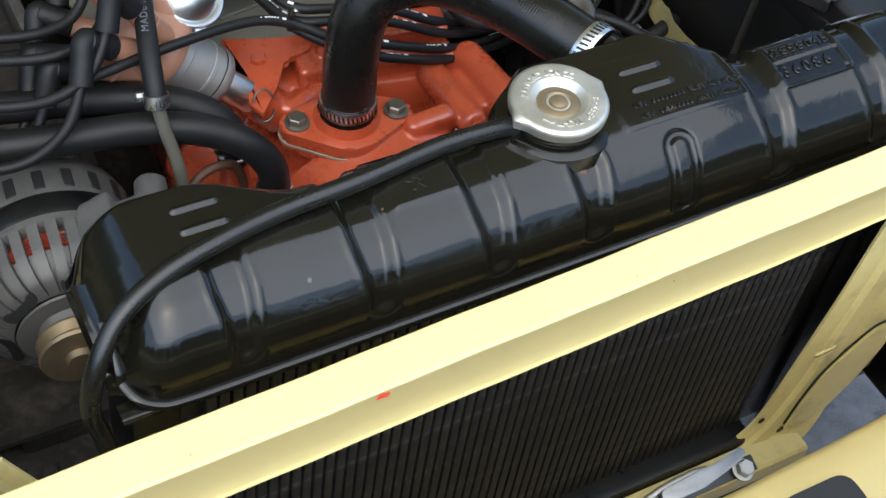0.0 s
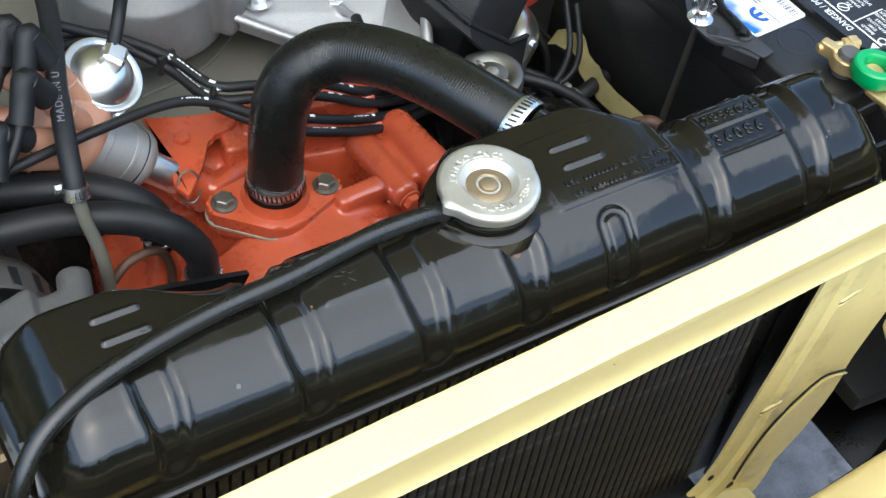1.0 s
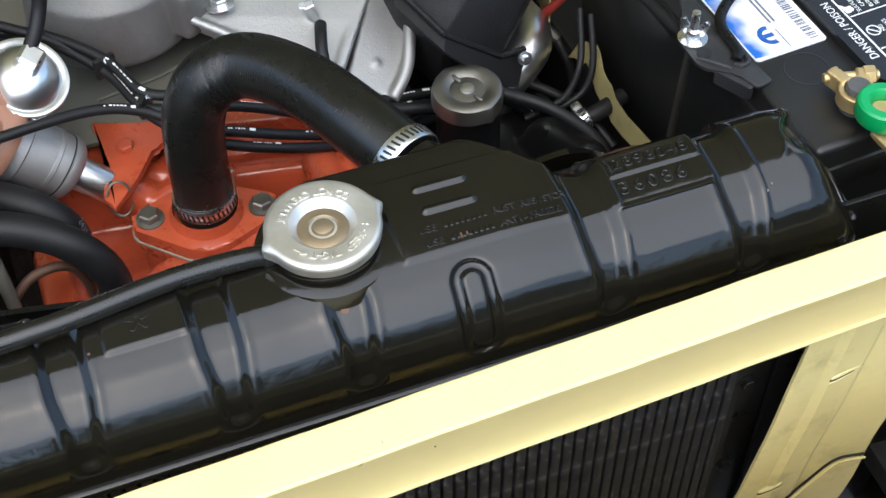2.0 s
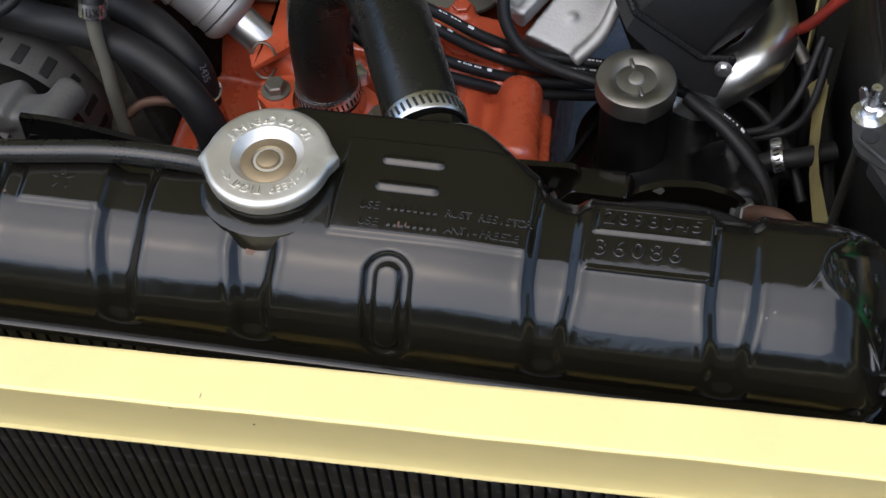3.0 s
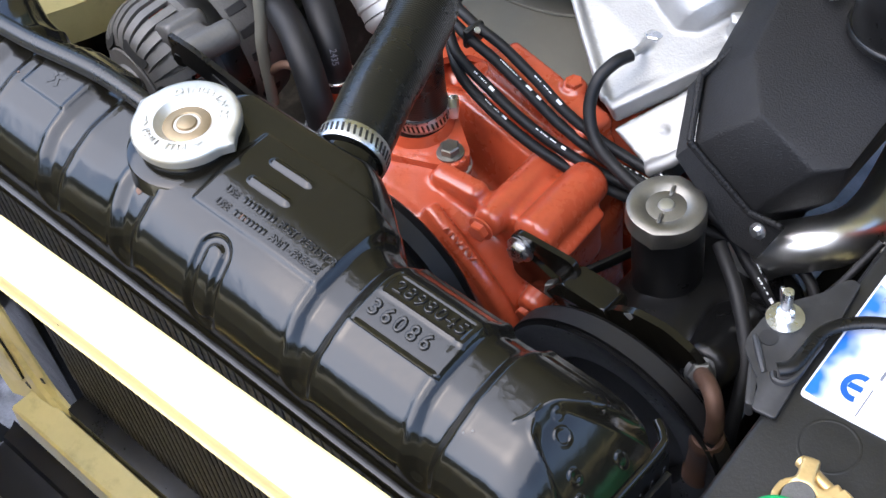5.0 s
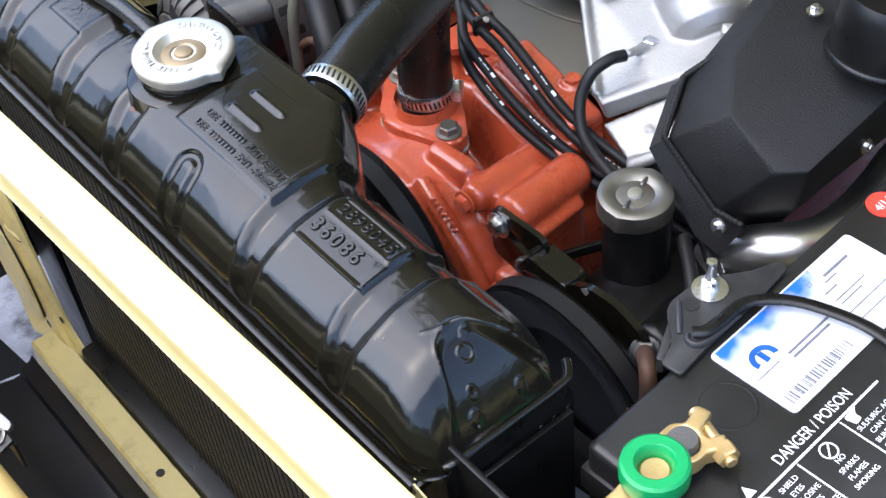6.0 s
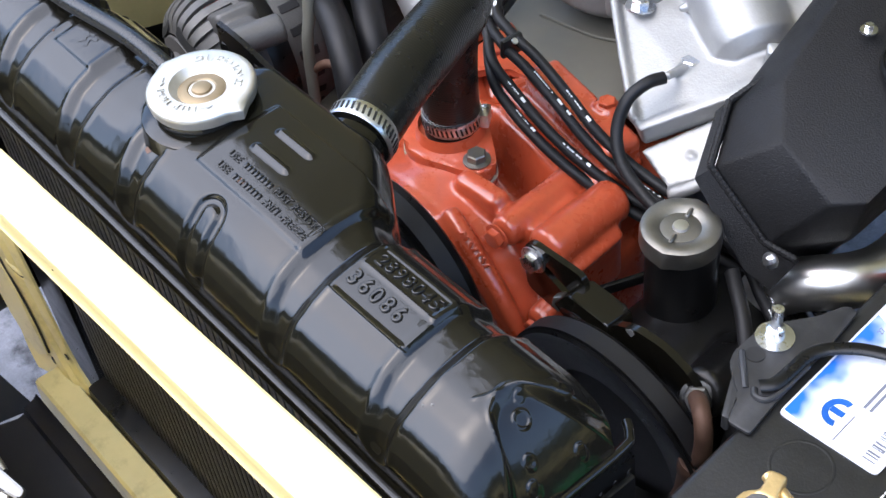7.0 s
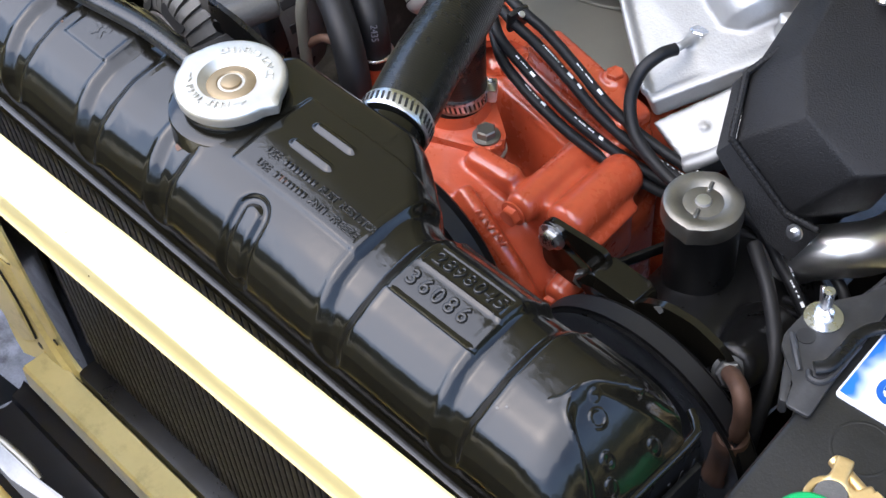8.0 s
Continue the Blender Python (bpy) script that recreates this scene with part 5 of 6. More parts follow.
    # small hose from the manifold stud
    wire("vacuum_hose", "thin matt black rubber hose curving off the manifold", [(0.091, 0.334, 0.733), (0.087, 0.320, 0.734), (0.083, 0.303, 0.726), (0.086, 0.288, 0.708), (0.102, 0.276, 0.691), (0.130, 0.270, 0.680), (0.168, 0.266, 0.672)], 0.0052, (), "hose", "small hoses")
    # loose cables beyond the filler
    wire("cable", "black insulated cable hanging beside the pump", [(0.228, 0.262, 0.672), (0.262, 0.236, 0.665), (0.292, 0.205, 0.645), (0.305, 0.17, 0.60), (0.307, 0.15, 0.54)], 0.0058, (), "cable", "loose cables")
    wire("cable", "black insulated cable beside the pump", [(0.236, 0.31, 0.64), (0.28, 0.31, 0.62), (0.31, 0.27, 0.615), (0.325, 0.23, 0.60)], 0.0045, (), "cable", "loose cables")


build_wires()


def build_heater_hose(label, pts, r, end_dir):
    ob = thing("heater_hose", label, "hose", group="heater hoses")
    bm = bmesh.new()
    tube(bm, pts, r, 24, 12)
    part("hose", bm, RUBBER, ob)
    bm = bmesh.new()
    m, _ = frame_to(pts[-1], Vector(pts[-1]) + Vector(end_dir))
    ring = [m @ Vector(((r + 0.0016) * math.cos(a), (r + 0.0016) * math.sin(a), -0.012)) for a in np.linspace(0, 6.1, 40)]
    sweep(bm, ring + [ring[-1] + Vector((0.004, -0.006, 0.004))], ring_section(0.0013, 8))
    part("spring_clamp", bm, ZINC, ob, "wire spring clamp")
    return ob


build_heater_hose("thick black heater hose bending down to the water pump", [(-0.50, 0.33, 0.70), (-0.42, 0.285, 0.705), (-0.335, 0.258, 0.708), (-0.28, 0.245, 0.71), (-0.225, 0.232, 0.713), (-0.18, 0.216, 0.709), (-0.148, 0.200, 0.695), (-0.130, 0.190, 0.668), (-0.128, 0.189, 0.632)], 0.0135, (0, 0, -1))
PRINTED = build_heater_hose("thick black heater hose with white printed numbers", [(-0.50, 0.37, 0.70), (-0.42, 0.335, 0.70), (-0.317, 0.305, 0.702), (-0.253, 0.286, 0.706), (-0.20, 0.262, 0.708), (-0.168, 0.243, 0.700), (-0.150, 0.232, 0.68), (-0.149, 0.230, 0.648)], 0.0135, (0, 0, -1))
along, out = Vector((0.10, -0.12, -0.99)).normalized(), Vector((0.62, -0.45, 0.5))
out = (out - along * out.dot(along)).normalized()
turned = Matrix((along, out.cross(along), out)).transposed().to_4x4()
writing("print", "2435", 0.0085, Matrix.Translation(Vector((-0.1500, 0.2318, 0.687)) + out * 0.0139) @ turned, INK, PRINTED, 0.0001)


def build_distributor():
    ob = thing("distributor", "tan distributor cap on a grey aluminium distributor body", "distributor")
    a, b = Vector((-0.108, 0.2880, 0.6545)), Vector((-0.1815, 0.310, 0.7185))
    m, length = frame_to(a, b)
    bm = bmesh.new()
    lathe(bm, [(0, -0.006), (0.0140, -0.006), (0.0143, 0.002), (0.0143, 0.040), (0.0136, 0.042), (0, 0.042)], m, 32)
    part("shank", bm, PIPE_STEEL, ob, "bright machined shank")
    bm = bmesh.new()
    lathe(bm, [(0.012, 0.034), (0.021, 0.036), (0.0255, 0.040), (0.0272, 0.044), (0.0272, 0.047), (0.0262, 0.0475), (0.0265, 0.057), (0.0278, 0.058), (0.0278, 0.061), (0.0270, 0.0615), (0.0285, 0.084), (0.0305, 0.085), (0.0305, 0.094), (0, 0.096)], m, 56)
    part("body", bm, ALUMINIUM, ob)
    bm = bmesh.new()
    lathe(bm, [(0.026, 0.0475), (0.0266, 0.0478), (0.0266, 0.0488), (0.026, 0.049)], m, 48)
    lathe(bm, [(0.0283, 0.0835), (0.0288, 0.084), (0.0288, 0.0848), (0.028, 0.085)], m, 48)
    part("body_groove", bm, BLACK_DULL, ob)
    bm = bmesh.new()
    lathe(bm, [(0, 0.094), (0.0345, 0.094), (0.0365, 0.097), (0.0365, 0.104), (0.0355, 0.106), (0.0350, 0.122), (0.032, 0.137), (0.026, 0.146), (0.018, 0.149), (0, 0.149)], m, 48)
    cap = part("distributor_cap", bm, TAN, ob, "tan moulded plastic cap with eight towers")
    rnd = random.Random(3)
    for i in range(8):
        t = m @ pose(0, 0, 0, 0, 0, 45 * i + 12)
        bm = bmesh.new()
        rod(bm, t @ Vector((0.022, 0, 0.108)), t @ Vector((0.049, 0, 0.166)), 0.0115, 0.0098, 20, 0.001)
        lathe(bm, [(0.0112, 0.0), (0.0119, 0.001), (0.0112, 0.002)], frame_to(t @ Vector((0.036, 0, 0.138)), t @ Vector((0.049, 0, 0.166)))[0], 20)
        part("tower", bm, TAN, cap)
        p, q = t @ Vector((0.046, 0, 0.159)), t @ Vector((0.0595, 0, 0.188))
        bend = Vector((-0.012, -0.018 + rnd.uniform(-0.006, 0.006), -0.026))
        bm = bmesh.new()
        rod(bm, p, q, 0.0112, 0.0105, 18, 0.002)
        tube(bm, [q - (q - p) * 0.35, q, q + bend * 0.5, q + bend], 0.0095, 14, 6)
        part("boot", bm, RUBBER, cap, "black angled rubber plug boot")
        e = q + bend
        bm = bmesh.new()
        tube(bm, [q + bend * 0.7, e, e + bend * 0.9 + Vector((-0.012, -0.002, 0)), e + bend * 1.4 + Vector((-0.05, 0.0, 0.004 * i)), e + bend * 1.3 + Vector((-0.12, 0.02, 0.004 * i)), e + bend + Vector((-0.2, 0.06, 0))], 0.0046, 10, 6)
        part("lead", bm, RUBBER, cap, "black ignition lead")
    # vacuum advance can
    c = Vector((-0.150, 0.330, 0.757))
    mv, _ = frame_to(c, c + Vector((0.30, -0.42, 0.86)))
    bm = bmesh.new()
    lathe(bm, [(0, -0.014), (0.020, -0.014), (0.029, -0.006), (0.0325, -0.004), (0.0345, -0.001), (0.0340, 0.001), (0.0310, 0.0015), (0.0285, 0.0005), (0.0265, 0.003), (0.022, 0.010), (0.015, 0.014), (0.011, 0.016), (0, 0.016)], mv, 56)
    can = part("vacuum_advance", bm, PIPE_STEEL, ob, "bright chromed vacuum advance can")
    bm = bmesh.new()
    box(bm, (0.019, 0.019, 0.020), mv @ pose(0.003, 0.003, 0.022, 0, 0, 20), 0.003, 1)
    part("port_nut", bm, PIPE_STEEL, can, "", 25)
    bm = bmesh.new()
    q = mv @ Vector((0.006, 0.008, 0.026))
    tube(bm, [q, q + Vector((0.010, 0.012, 0.010)), q + Vector((0.019, 0.022, 0.03)), q + Vector((0.026, 0.022, 0.07)), q + Vector((0.03, 0.05, 0.12))], 0.0058, 12)
    part("vacuum_line", bm, RUBBER, can, "black rubber vacuum line")
    bm = bmesh.new()
    box(bm, (0.012, 0.03, 0.02), pose(-0.153, 0.318, 0.735, 30, 0, 20), 0.003)
    part("arm", bm, ZINC, can)
    return ob


build_distributor()


def build_bypass():
    ob = thing("fuel_hose", "thin black rubber hose clamped on a steel pipe", "hose", group="small hoses")
    bm = bmesh.new()
    tube(bm, [(-0.170, 0.40, 0.80), (-0.178, 0.365, 0.795), (-0.196, 0.305, 0.785), (-0.208, 0.26, 0.772), (-0.214, 0.232, 0.756), (-0.2155, 0.222, 0.742)], 0.0085, 16)
    part("hose", bm, RUBBER, ob)
    along, out = Vector((0.030, 0.105, 0.023)).normalized(), Vector((-0.25, -0.69, 0.67))
    out = (out - along * out.dot(along)).normalized()
    turned = Matrix((along, out.cross(along), out)).transposed().to_4x4()
    writing("print", "MADE IN U", 0.0085, Matrix.Translation(Vector((-0.2005, 0.288, 0.7812)) + out * 0.0088) @ turned, INK, ob, 0.0001, spacing=1.15)
    bm = bmesh.new()
    tube(bm, [(-0.2155, 0.222, 0.745), (-0.214, 0.215, 0.726), (-0.210, 0.208, 0.705), (-0.207, 0.200, 0.68), (-0.205, 0.195, 0.62)], 0.0055, 12)
    part("pipe", bm, GREY_PAN, ob, "dull grey steel pipe")
    bm = bmesh.new()
    m, _ = frame_to((-0.2152, 0.225, 0.7475), (-0.2163, 0.218, 0.733))
    lathe(bm, [(0.0088, -0.0055), (0.0102, -0.0055), (0.0102, 0.0055), (0.0088, 0.0055)], m, 28, close=True)
    clampo = part("clamp", bm, ZINC, ob, "bright screw clamp")
    bm = bmesh.new()
    rod(bm, m @ Vector((-0.004, -0.0125, 0)), m @ Vector((-0.015, -0.0125, 0)), 0.0048, 0.0048, 8, 0.001)
    box(bm, (0.010, 0.006, 0.009), m @ pose(0, -0.011, 0), 0.001)
    part("screw", bm, ZINC, clampo)
    bm = bmesh.new()
    for k in range(6):
        box(bm, (0.0008, 0.0006, 0.006), m @ pose(0, 0, 0, 0, 0, 20 + 16 * k) @ pose(0.0104, 0, 0), 0)
    part("slots", bm, BLACK_DULL, clampo)
    ob2 = thing("fuel_line", "thin dark bent metal line under the heater hose", "pipe")
    bm = bmesh.new()
    tube(bm, [(-0.205, 0.20, 0.655), (-0.185, 0.205, 0.67), (-0.16, 0.208, 0.668), (-0.148, 0.21, 0.64), (-0.148, 0.21, 0.60)], 0.004, 10)
    part("tube", bm, RUST, ob2)


build_bypass()


def build_alternator():
    ob = thing("alternator", "dull grey aluminium alternator with cooling fins and red windings", "alternator")
    m = Matrix.Translation((-0.320, 0.190, 0.616)) @ pose(0, 0, 0, 90, 0, -6)
    bm = bmesh.new()
    lathe(bm, [(0, -0.075), (0.058, -0.075), (0.070, -0.066), (0.0745, -0.052), (0.0745, -0.024), (0.070, -0.022)], m, 72)
    part("rear_housing", bm, ALU_DULL, ob)
    slot = None
    for i in range(20):
        if slot is None:
            bm = bmesh.new()
            box(bm, (0.002, 0.009, 0.020), pose(0.0742, 0, -0.040), 0.0008, 1)
            slot = o = part("vent_slot", bm, BLACK_DULL, ob)
        else:
            o = slot.copy()
            scene.collection.objects.link(o)
        o.matrix_basis = m @ pose(0, 0, 0, 0, 0, 18 * i)
    bm = bmesh.new()
    lathe(bm, [(0.070, -0.024), (0.0755, -0.024), (0.0765, -0.021), (0.0765, -0.005), (0.0755, -0.002), (0.070, -0.002)], m, 72, close=True)
    part("stator_band", bm, BLACK_SATIN, ob, "dark laminated stator band")
    bm = bmesh.new()
    lathe(bm, [(0.071, -0.004), (0.0755, -0.003), (0.0755, 0.004), (0.071, 0.006), (0.060, 0.007), (0.060, 0.027), (0.0685, 0.028), (0.066, 0.036), (0.058, 0.046), (0.044, 0.052), (0.043, 0.046), (0.03, 0.044), (0.03, 0.056), (0.022, 0.060), (0, 0.060)], m, 72)
    part("front_housing", bm, ALU_DULL, ob, angle=30)
    for i in range(12):
        bm = bmesh.new()
        for k in range(5):
            tube(bm, [m @ pose(0, 0, 0, 0, 0, 30 * i + 15 + w) @ Vector((0.0645 + 0.002 * math.cos(w * 0.2 + k), 0, 0.010 + 0.003 * k + 0.002 * math.sin(w * 0.3))) for w in (-17, -8, 0, 8, 17)], 0.0021, 6, 3)
        part("winding", bm, COPPER_RED, ob, "red varnished copper winding")
    fin = None
    n = 32
    for i in range(n):
        if fin is None:
            bm = bmesh.new()
            line = [Vector((0.0735, 0, 0.0)), Vector((0.0725, 0, 0.016)), Vector((0.070, 0, 0.032)), Vector((0.060, 0, 0.048)), Vector((0.045, 0, 0.0535))]
            sweep(bm, spline(line, 5), [(-0.0018, -0.0045), (0.0018, -0.0045), (0.0018, 0.0045), (-0.0018, 0.0045)], up=(0, 1, 0))
            fin = o = part("fin", bm, ALU_DULL, ob)
        else:
            o = fin.copy()
            scene.collection.objects.link(o)
        o.matrix_basis = m @ pose(0, 0, 0, 0, 0, 360 * i / n)
    for i in range(6):
        bm = bmesh.new()
        prism(bm, rounded([(-0.0055, -0.015), (0.0055, -0.019), (0.0055, 0.019), (-0.0055, 0.015)], 0.005), m @ pose(0, 0, 0, 0, 0, 15 + 60 * i) @ pose(0.0500, 0, 0.0535, 0, 28, 0), 0.0012)
        part("front_opening", bm, BLACK_DULL, ob)
    bm = bmesh.new()
    lathe(bm, [(0.030, 0.0540), (0.0425, 0.0545), (0.0440, 0.0560), (0.0425, 0.0575), (0.028, 0.0580), (0.026, 0.0650), (0, 0.0650)], m, 56)
    part("front_plate", bm, ALU_DULL, ob)
    bm = bmesh.new()
    lathe(bm, [(0, 0.058), (0.024, 0.064), (0.0315, 0.068), (0.0325, 0.071), (0.027, 0.077), (0.0325, 0.083), (0.0315, 0.086), (0.012, 0.086), (0.011, 0.092), (0, 0.092)], m, 48)
    part("pulley", bm, BRASS_DULL, ob, "worn belt pulley and nut")
    bm = bmesh.new()
    box(bm, (0.05, 0.03, 0.028), pose(-0.262, 0.168, 0.682, 0, -20, -12), 0.006)
    rod(bm, (-0.247, 0.150, 0.690), (-0.235, 0.195, 0.690), 0.0135, 0.0135, 24, 0.002)
    box(bm, (0.06, 0.04, 0.022), pose(-0.295, 0.176, 0.678, 0, -30, -10), 0.006)
    cast("mounting_ear", bm, ALU_DULL, ob, 0.002, 3)
    bolt(ob, (-0.2475, 0.149, 0.690), 0.008, 0.007, 0.011, BLACK_SATIN, (90, 0, 12), "mounting_bolt", "black bolt head with washer")
    return ob


build_alternator()


def build_alt_bracket():
    ob = thing("alternator_bracket", "curved black steel alternator adjusting bracket", "bracket")
    bm = bmesh.new()
    line = spline([(-0.254, 0.143, 0.702), (-0.224, 0.144, 0.699), (-0.185, 0.146, 0.688), (-0.147, 0.150, 0.673), (-0.108, 0.156, 0.655)], 8)
    sweep(bm, line, [(-0.0025, -0.013), (0.0025, -0.013), (0.0025, 0.013), (-0.0025, 0.013)], up=(0, 0, 1))
    part("strap", bm, BLACK_SATIN, ob)
    bm = bmesh.new()
    box(bm, (0.03, 0.002, 0.008), pose(-0.19, 0.1425, 0.689, 0, 18, -3), 0)
    part("slot", bm, BLACK_DULL, ob)
    return ob


build_alt_bracket()


# ---- things beside the engine, towards the battery ----
def build_air_box():
    """A fabricated box with a sloped shoulder, a flange welded along its foot and bolts through it."""
    ob = thing("black_metal_box", "welded black textured sheet metal box bolted beside the manifold", "metal box")
    top = [(0.189, 0.351, 0.777), (0.224, 0.311, 0.765), (0.271, 0.308, 0.738), (0.291, 0.322, 0.744), (0.291, 0.52, 0.785), (0.150, 0.52, 0.82)]
    low = [(0.160, 0.332, 0.749), (0.184, 0.287, 0.731), (0.236, 0.289, 0.688), (0.276, 0.332, 0.688), (0.275, 0.53, 0.70), (0.125, 0.53, 0.79)]
    bm = bmesh.new()
    a = [bm.verts.new(p) for p in top]
    b = [bm.verts.new(p) for p in low]
    c = [bm.verts.new((min(x, 0.24) + 0.004, y + 0.03, z - 0.09 + 0.4 * max(0, x - 0.19))) for x, y, z in low]
    n = len(top)
    bm.faces.new(a)
    bm.faces.new(c[::-1])
    for i in range(n):
        j = (i + 1) % n
        bm.faces.new((a[i], b[i], b[j], a[j]))
        bm.faces.new((b[i], c[i], c[j], b[j]))
    bmesh.ops.bevel(bm, geom=bm.edges[:], offset=0.0028, segments=2, affect="EDGES", profile=0.5)
    part("shell", bm, BLACK_CRACKLE, ob)
    # flange plate in front of the foot
    foot = [Vector(p) for p in ((0.160, 0.365, 0.7560), (0.1535, 0.322, 0.744), (0.1785, 0.273, 0.726), (0.2300, 0.273, 0.668), (0.2500, 0.279, 0.656))]
    inner = [Vector(p) for p in ((0.168, 0.362, 0.7600), (0.160, 0.331, 0.7500), (0.1838, 0.2855, 0.7320), (0.2365, 0.2875, 0.6890), (0.262, 0.292, 0.686))]
    bm = bmesh.new()
    for k in range(len(foot) - 1):
        q = [foot[k], foot[k + 1], inner[k + 1], inner[k]]
        lo = [bm.verts.new(v) for v in q]
        bm.faces.new(lo)
    bmesh.ops.remove_doubles(bm, verts=bm.verts[:], dist=0.0005)
    bmesh.ops.solidify(bm, geom=bm.faces[:], thickness=0.004)
    part("flange", bm, BLACK_CRACKLE, ob)
    bm = bmesh.new()
    for k in range(len(inner) - 1):
        d = inner[k + 1] - inner[k]
        steps = int(d.length / 0.0035)
        for s in range(steps):
            p = inner[k] + d * (s / steps)
            m, _ = frame_to(p + Vector((-0.001, -0.001, 0.002)), p + d)
            lathe(bm, [(0, -0.002), (0.0025, -0.001), (0.0030, 0.001), (0.0023, 0.0028), (0, 0.003)], m, 8)
    tagged(part("weld_bead", bm, BLACK_CRACKLE, ob), "rippled weld bead", kind="stuff")
    for p, tilt in (((0.252, 0.2735, 0.6945), (70, 0, 0)), ((0.2095, 0.417, 0.7935), (0, 0, 0)), ((0.2875, 0.436, 0.735), (0, 80, 0)), ((0.284, 0.400, 0.715), (0, 80, 0))):
        bolt(ob, p, 0.0036, 0.0040, 0.0064, ZINC, tilt, "button_bolt", "bright small bolt")
    return ob


build_air_box()


def build_bowl():
    ob = thing("round_canister", "round satin black canister standing on the metal box", "canister")
    bm = bmesh.new()
    m = pose(0.269, 0.428, 0.777, -8, 0, 0)
    lathe(bm, [(0.0430, 0.006), (0.0428, 0.010), (0.0425, 0.045), (0.038, 0.055), (0.015, 0.059), (0, 0.059)], m, 64)
    part("can", bm, BLACK_SATIN, ob)
    bm = bmesh.new()
    lathe(bm, [(0, 0.0), (0.042, 0.0), (0.0445, 0.001), (0.046, 0.003), (0.046, 0.006), (0.0445, 0.008), (0.042, 0.008)], m, 64)
    part("base_rim", bm, BLACK_SATIN, ob, "rolled satin black rim")
    return ob


build_bowl()


def build_header_tube():
    ob = thing("steel_pipe", "curved polished steel pipe rising behind the metal box", "pipe")
    bm = bmesh.new()
    tube(bm, [(0.226, 0.301, 0.612), (0.246, 0.309, 0.634), (0.266, 0.317, 0.647), (0.282, 0.331, 0.651), (0.290, 0.354, 0.648), (0.290, 0.382, 0.643), (0.286, 0.411, 0.640), (0.279, 0.445, 0.637), (0.272, 0.48, 0.640), (0.262, 0.56, 0.645), (0.25, 0.65, 0.64)], 0.0210, 32, 12)
    part("tube", bm, PIPE_STEEL, ob)
    return ob


build_header_tube()


def build_side_cables():
    """Cables and a small clamped hose between the pipe and the battery."""
    wire("red_cable", "red cable running past the steel pipe", [(0.270, 0.42, 0.585), (0.290, 0.40, 0.608), (0.303, 0.388, 0.624), (0.317, 0.362, 0.660), (0.333, 0.338, 0.712), (0.352, 0.32, 0.76)], 0.0046, (), "cable", "side cables", RED_RUBBER)
    wire("thin_cable", "thin black cable behind the clamped hose", [(0.255, 0.272, 0.622), (0.278, 0.27, 0.630), (0.296, 0.272, 0.640), (0.312, 0.285, 0.662), (0.325, 0.32, 0.69)], 0.0032, (), "cable", "side cables")
    wire("thin_cable", "thin black cable behind the clamped hose", [(0.262, 0.268, 0.615), (0.283, 0.270, 0.624), (0.310, 0.272, 0.636), (0.323, 0.282, 0.657), (0.331, 0.31, 0.69)], 0.0032, (), "cable", "side cables")
    ob = thing("plug_lead", "black plug lead with a bare metal sleeve", "cable", group="side cables")
    bm = bmesh.new()
    tube(bm, [(0.319, 0.351, 0.630), (0.323, 0.343, 0.621), (0.328, 0.330, 0.600), (0.328, 0.32, 0.55)], 0.0050, 14)
    part("lead", bm, RUBBER, ob)
    bm = bmesh.new()
    rod(bm, (0.306, 0.362, 0.646), (0.3195, 0.3505, 0.630), 0.0055, 0.0062, 20, 0.001)
    part("sleeve", bm, STEEL_WORN, ob, "bare steel sleeve")
    ob = thing("small_hose", "short black rubber hose with a bright screw clamp", "hose")
    bm = bmesh.new()
    tube(bm, [(0.270, 0.246, 0.612), (0.288, 0.249, 0.619), (0.303, 0.2505, 0.6235), (0.320, 0.252, 0.628), (0.345, 0.26, 0.63)], 0.0078, 18)
    part("hose", bm, RUBBER, ob)
    build_hose_clamp("hose_clamp", (0.303, 0.2505, 0.6238), (0.95, 0.1, 0.28), 0.0086, ob, 0.009)
    return ob


build_side_cables()


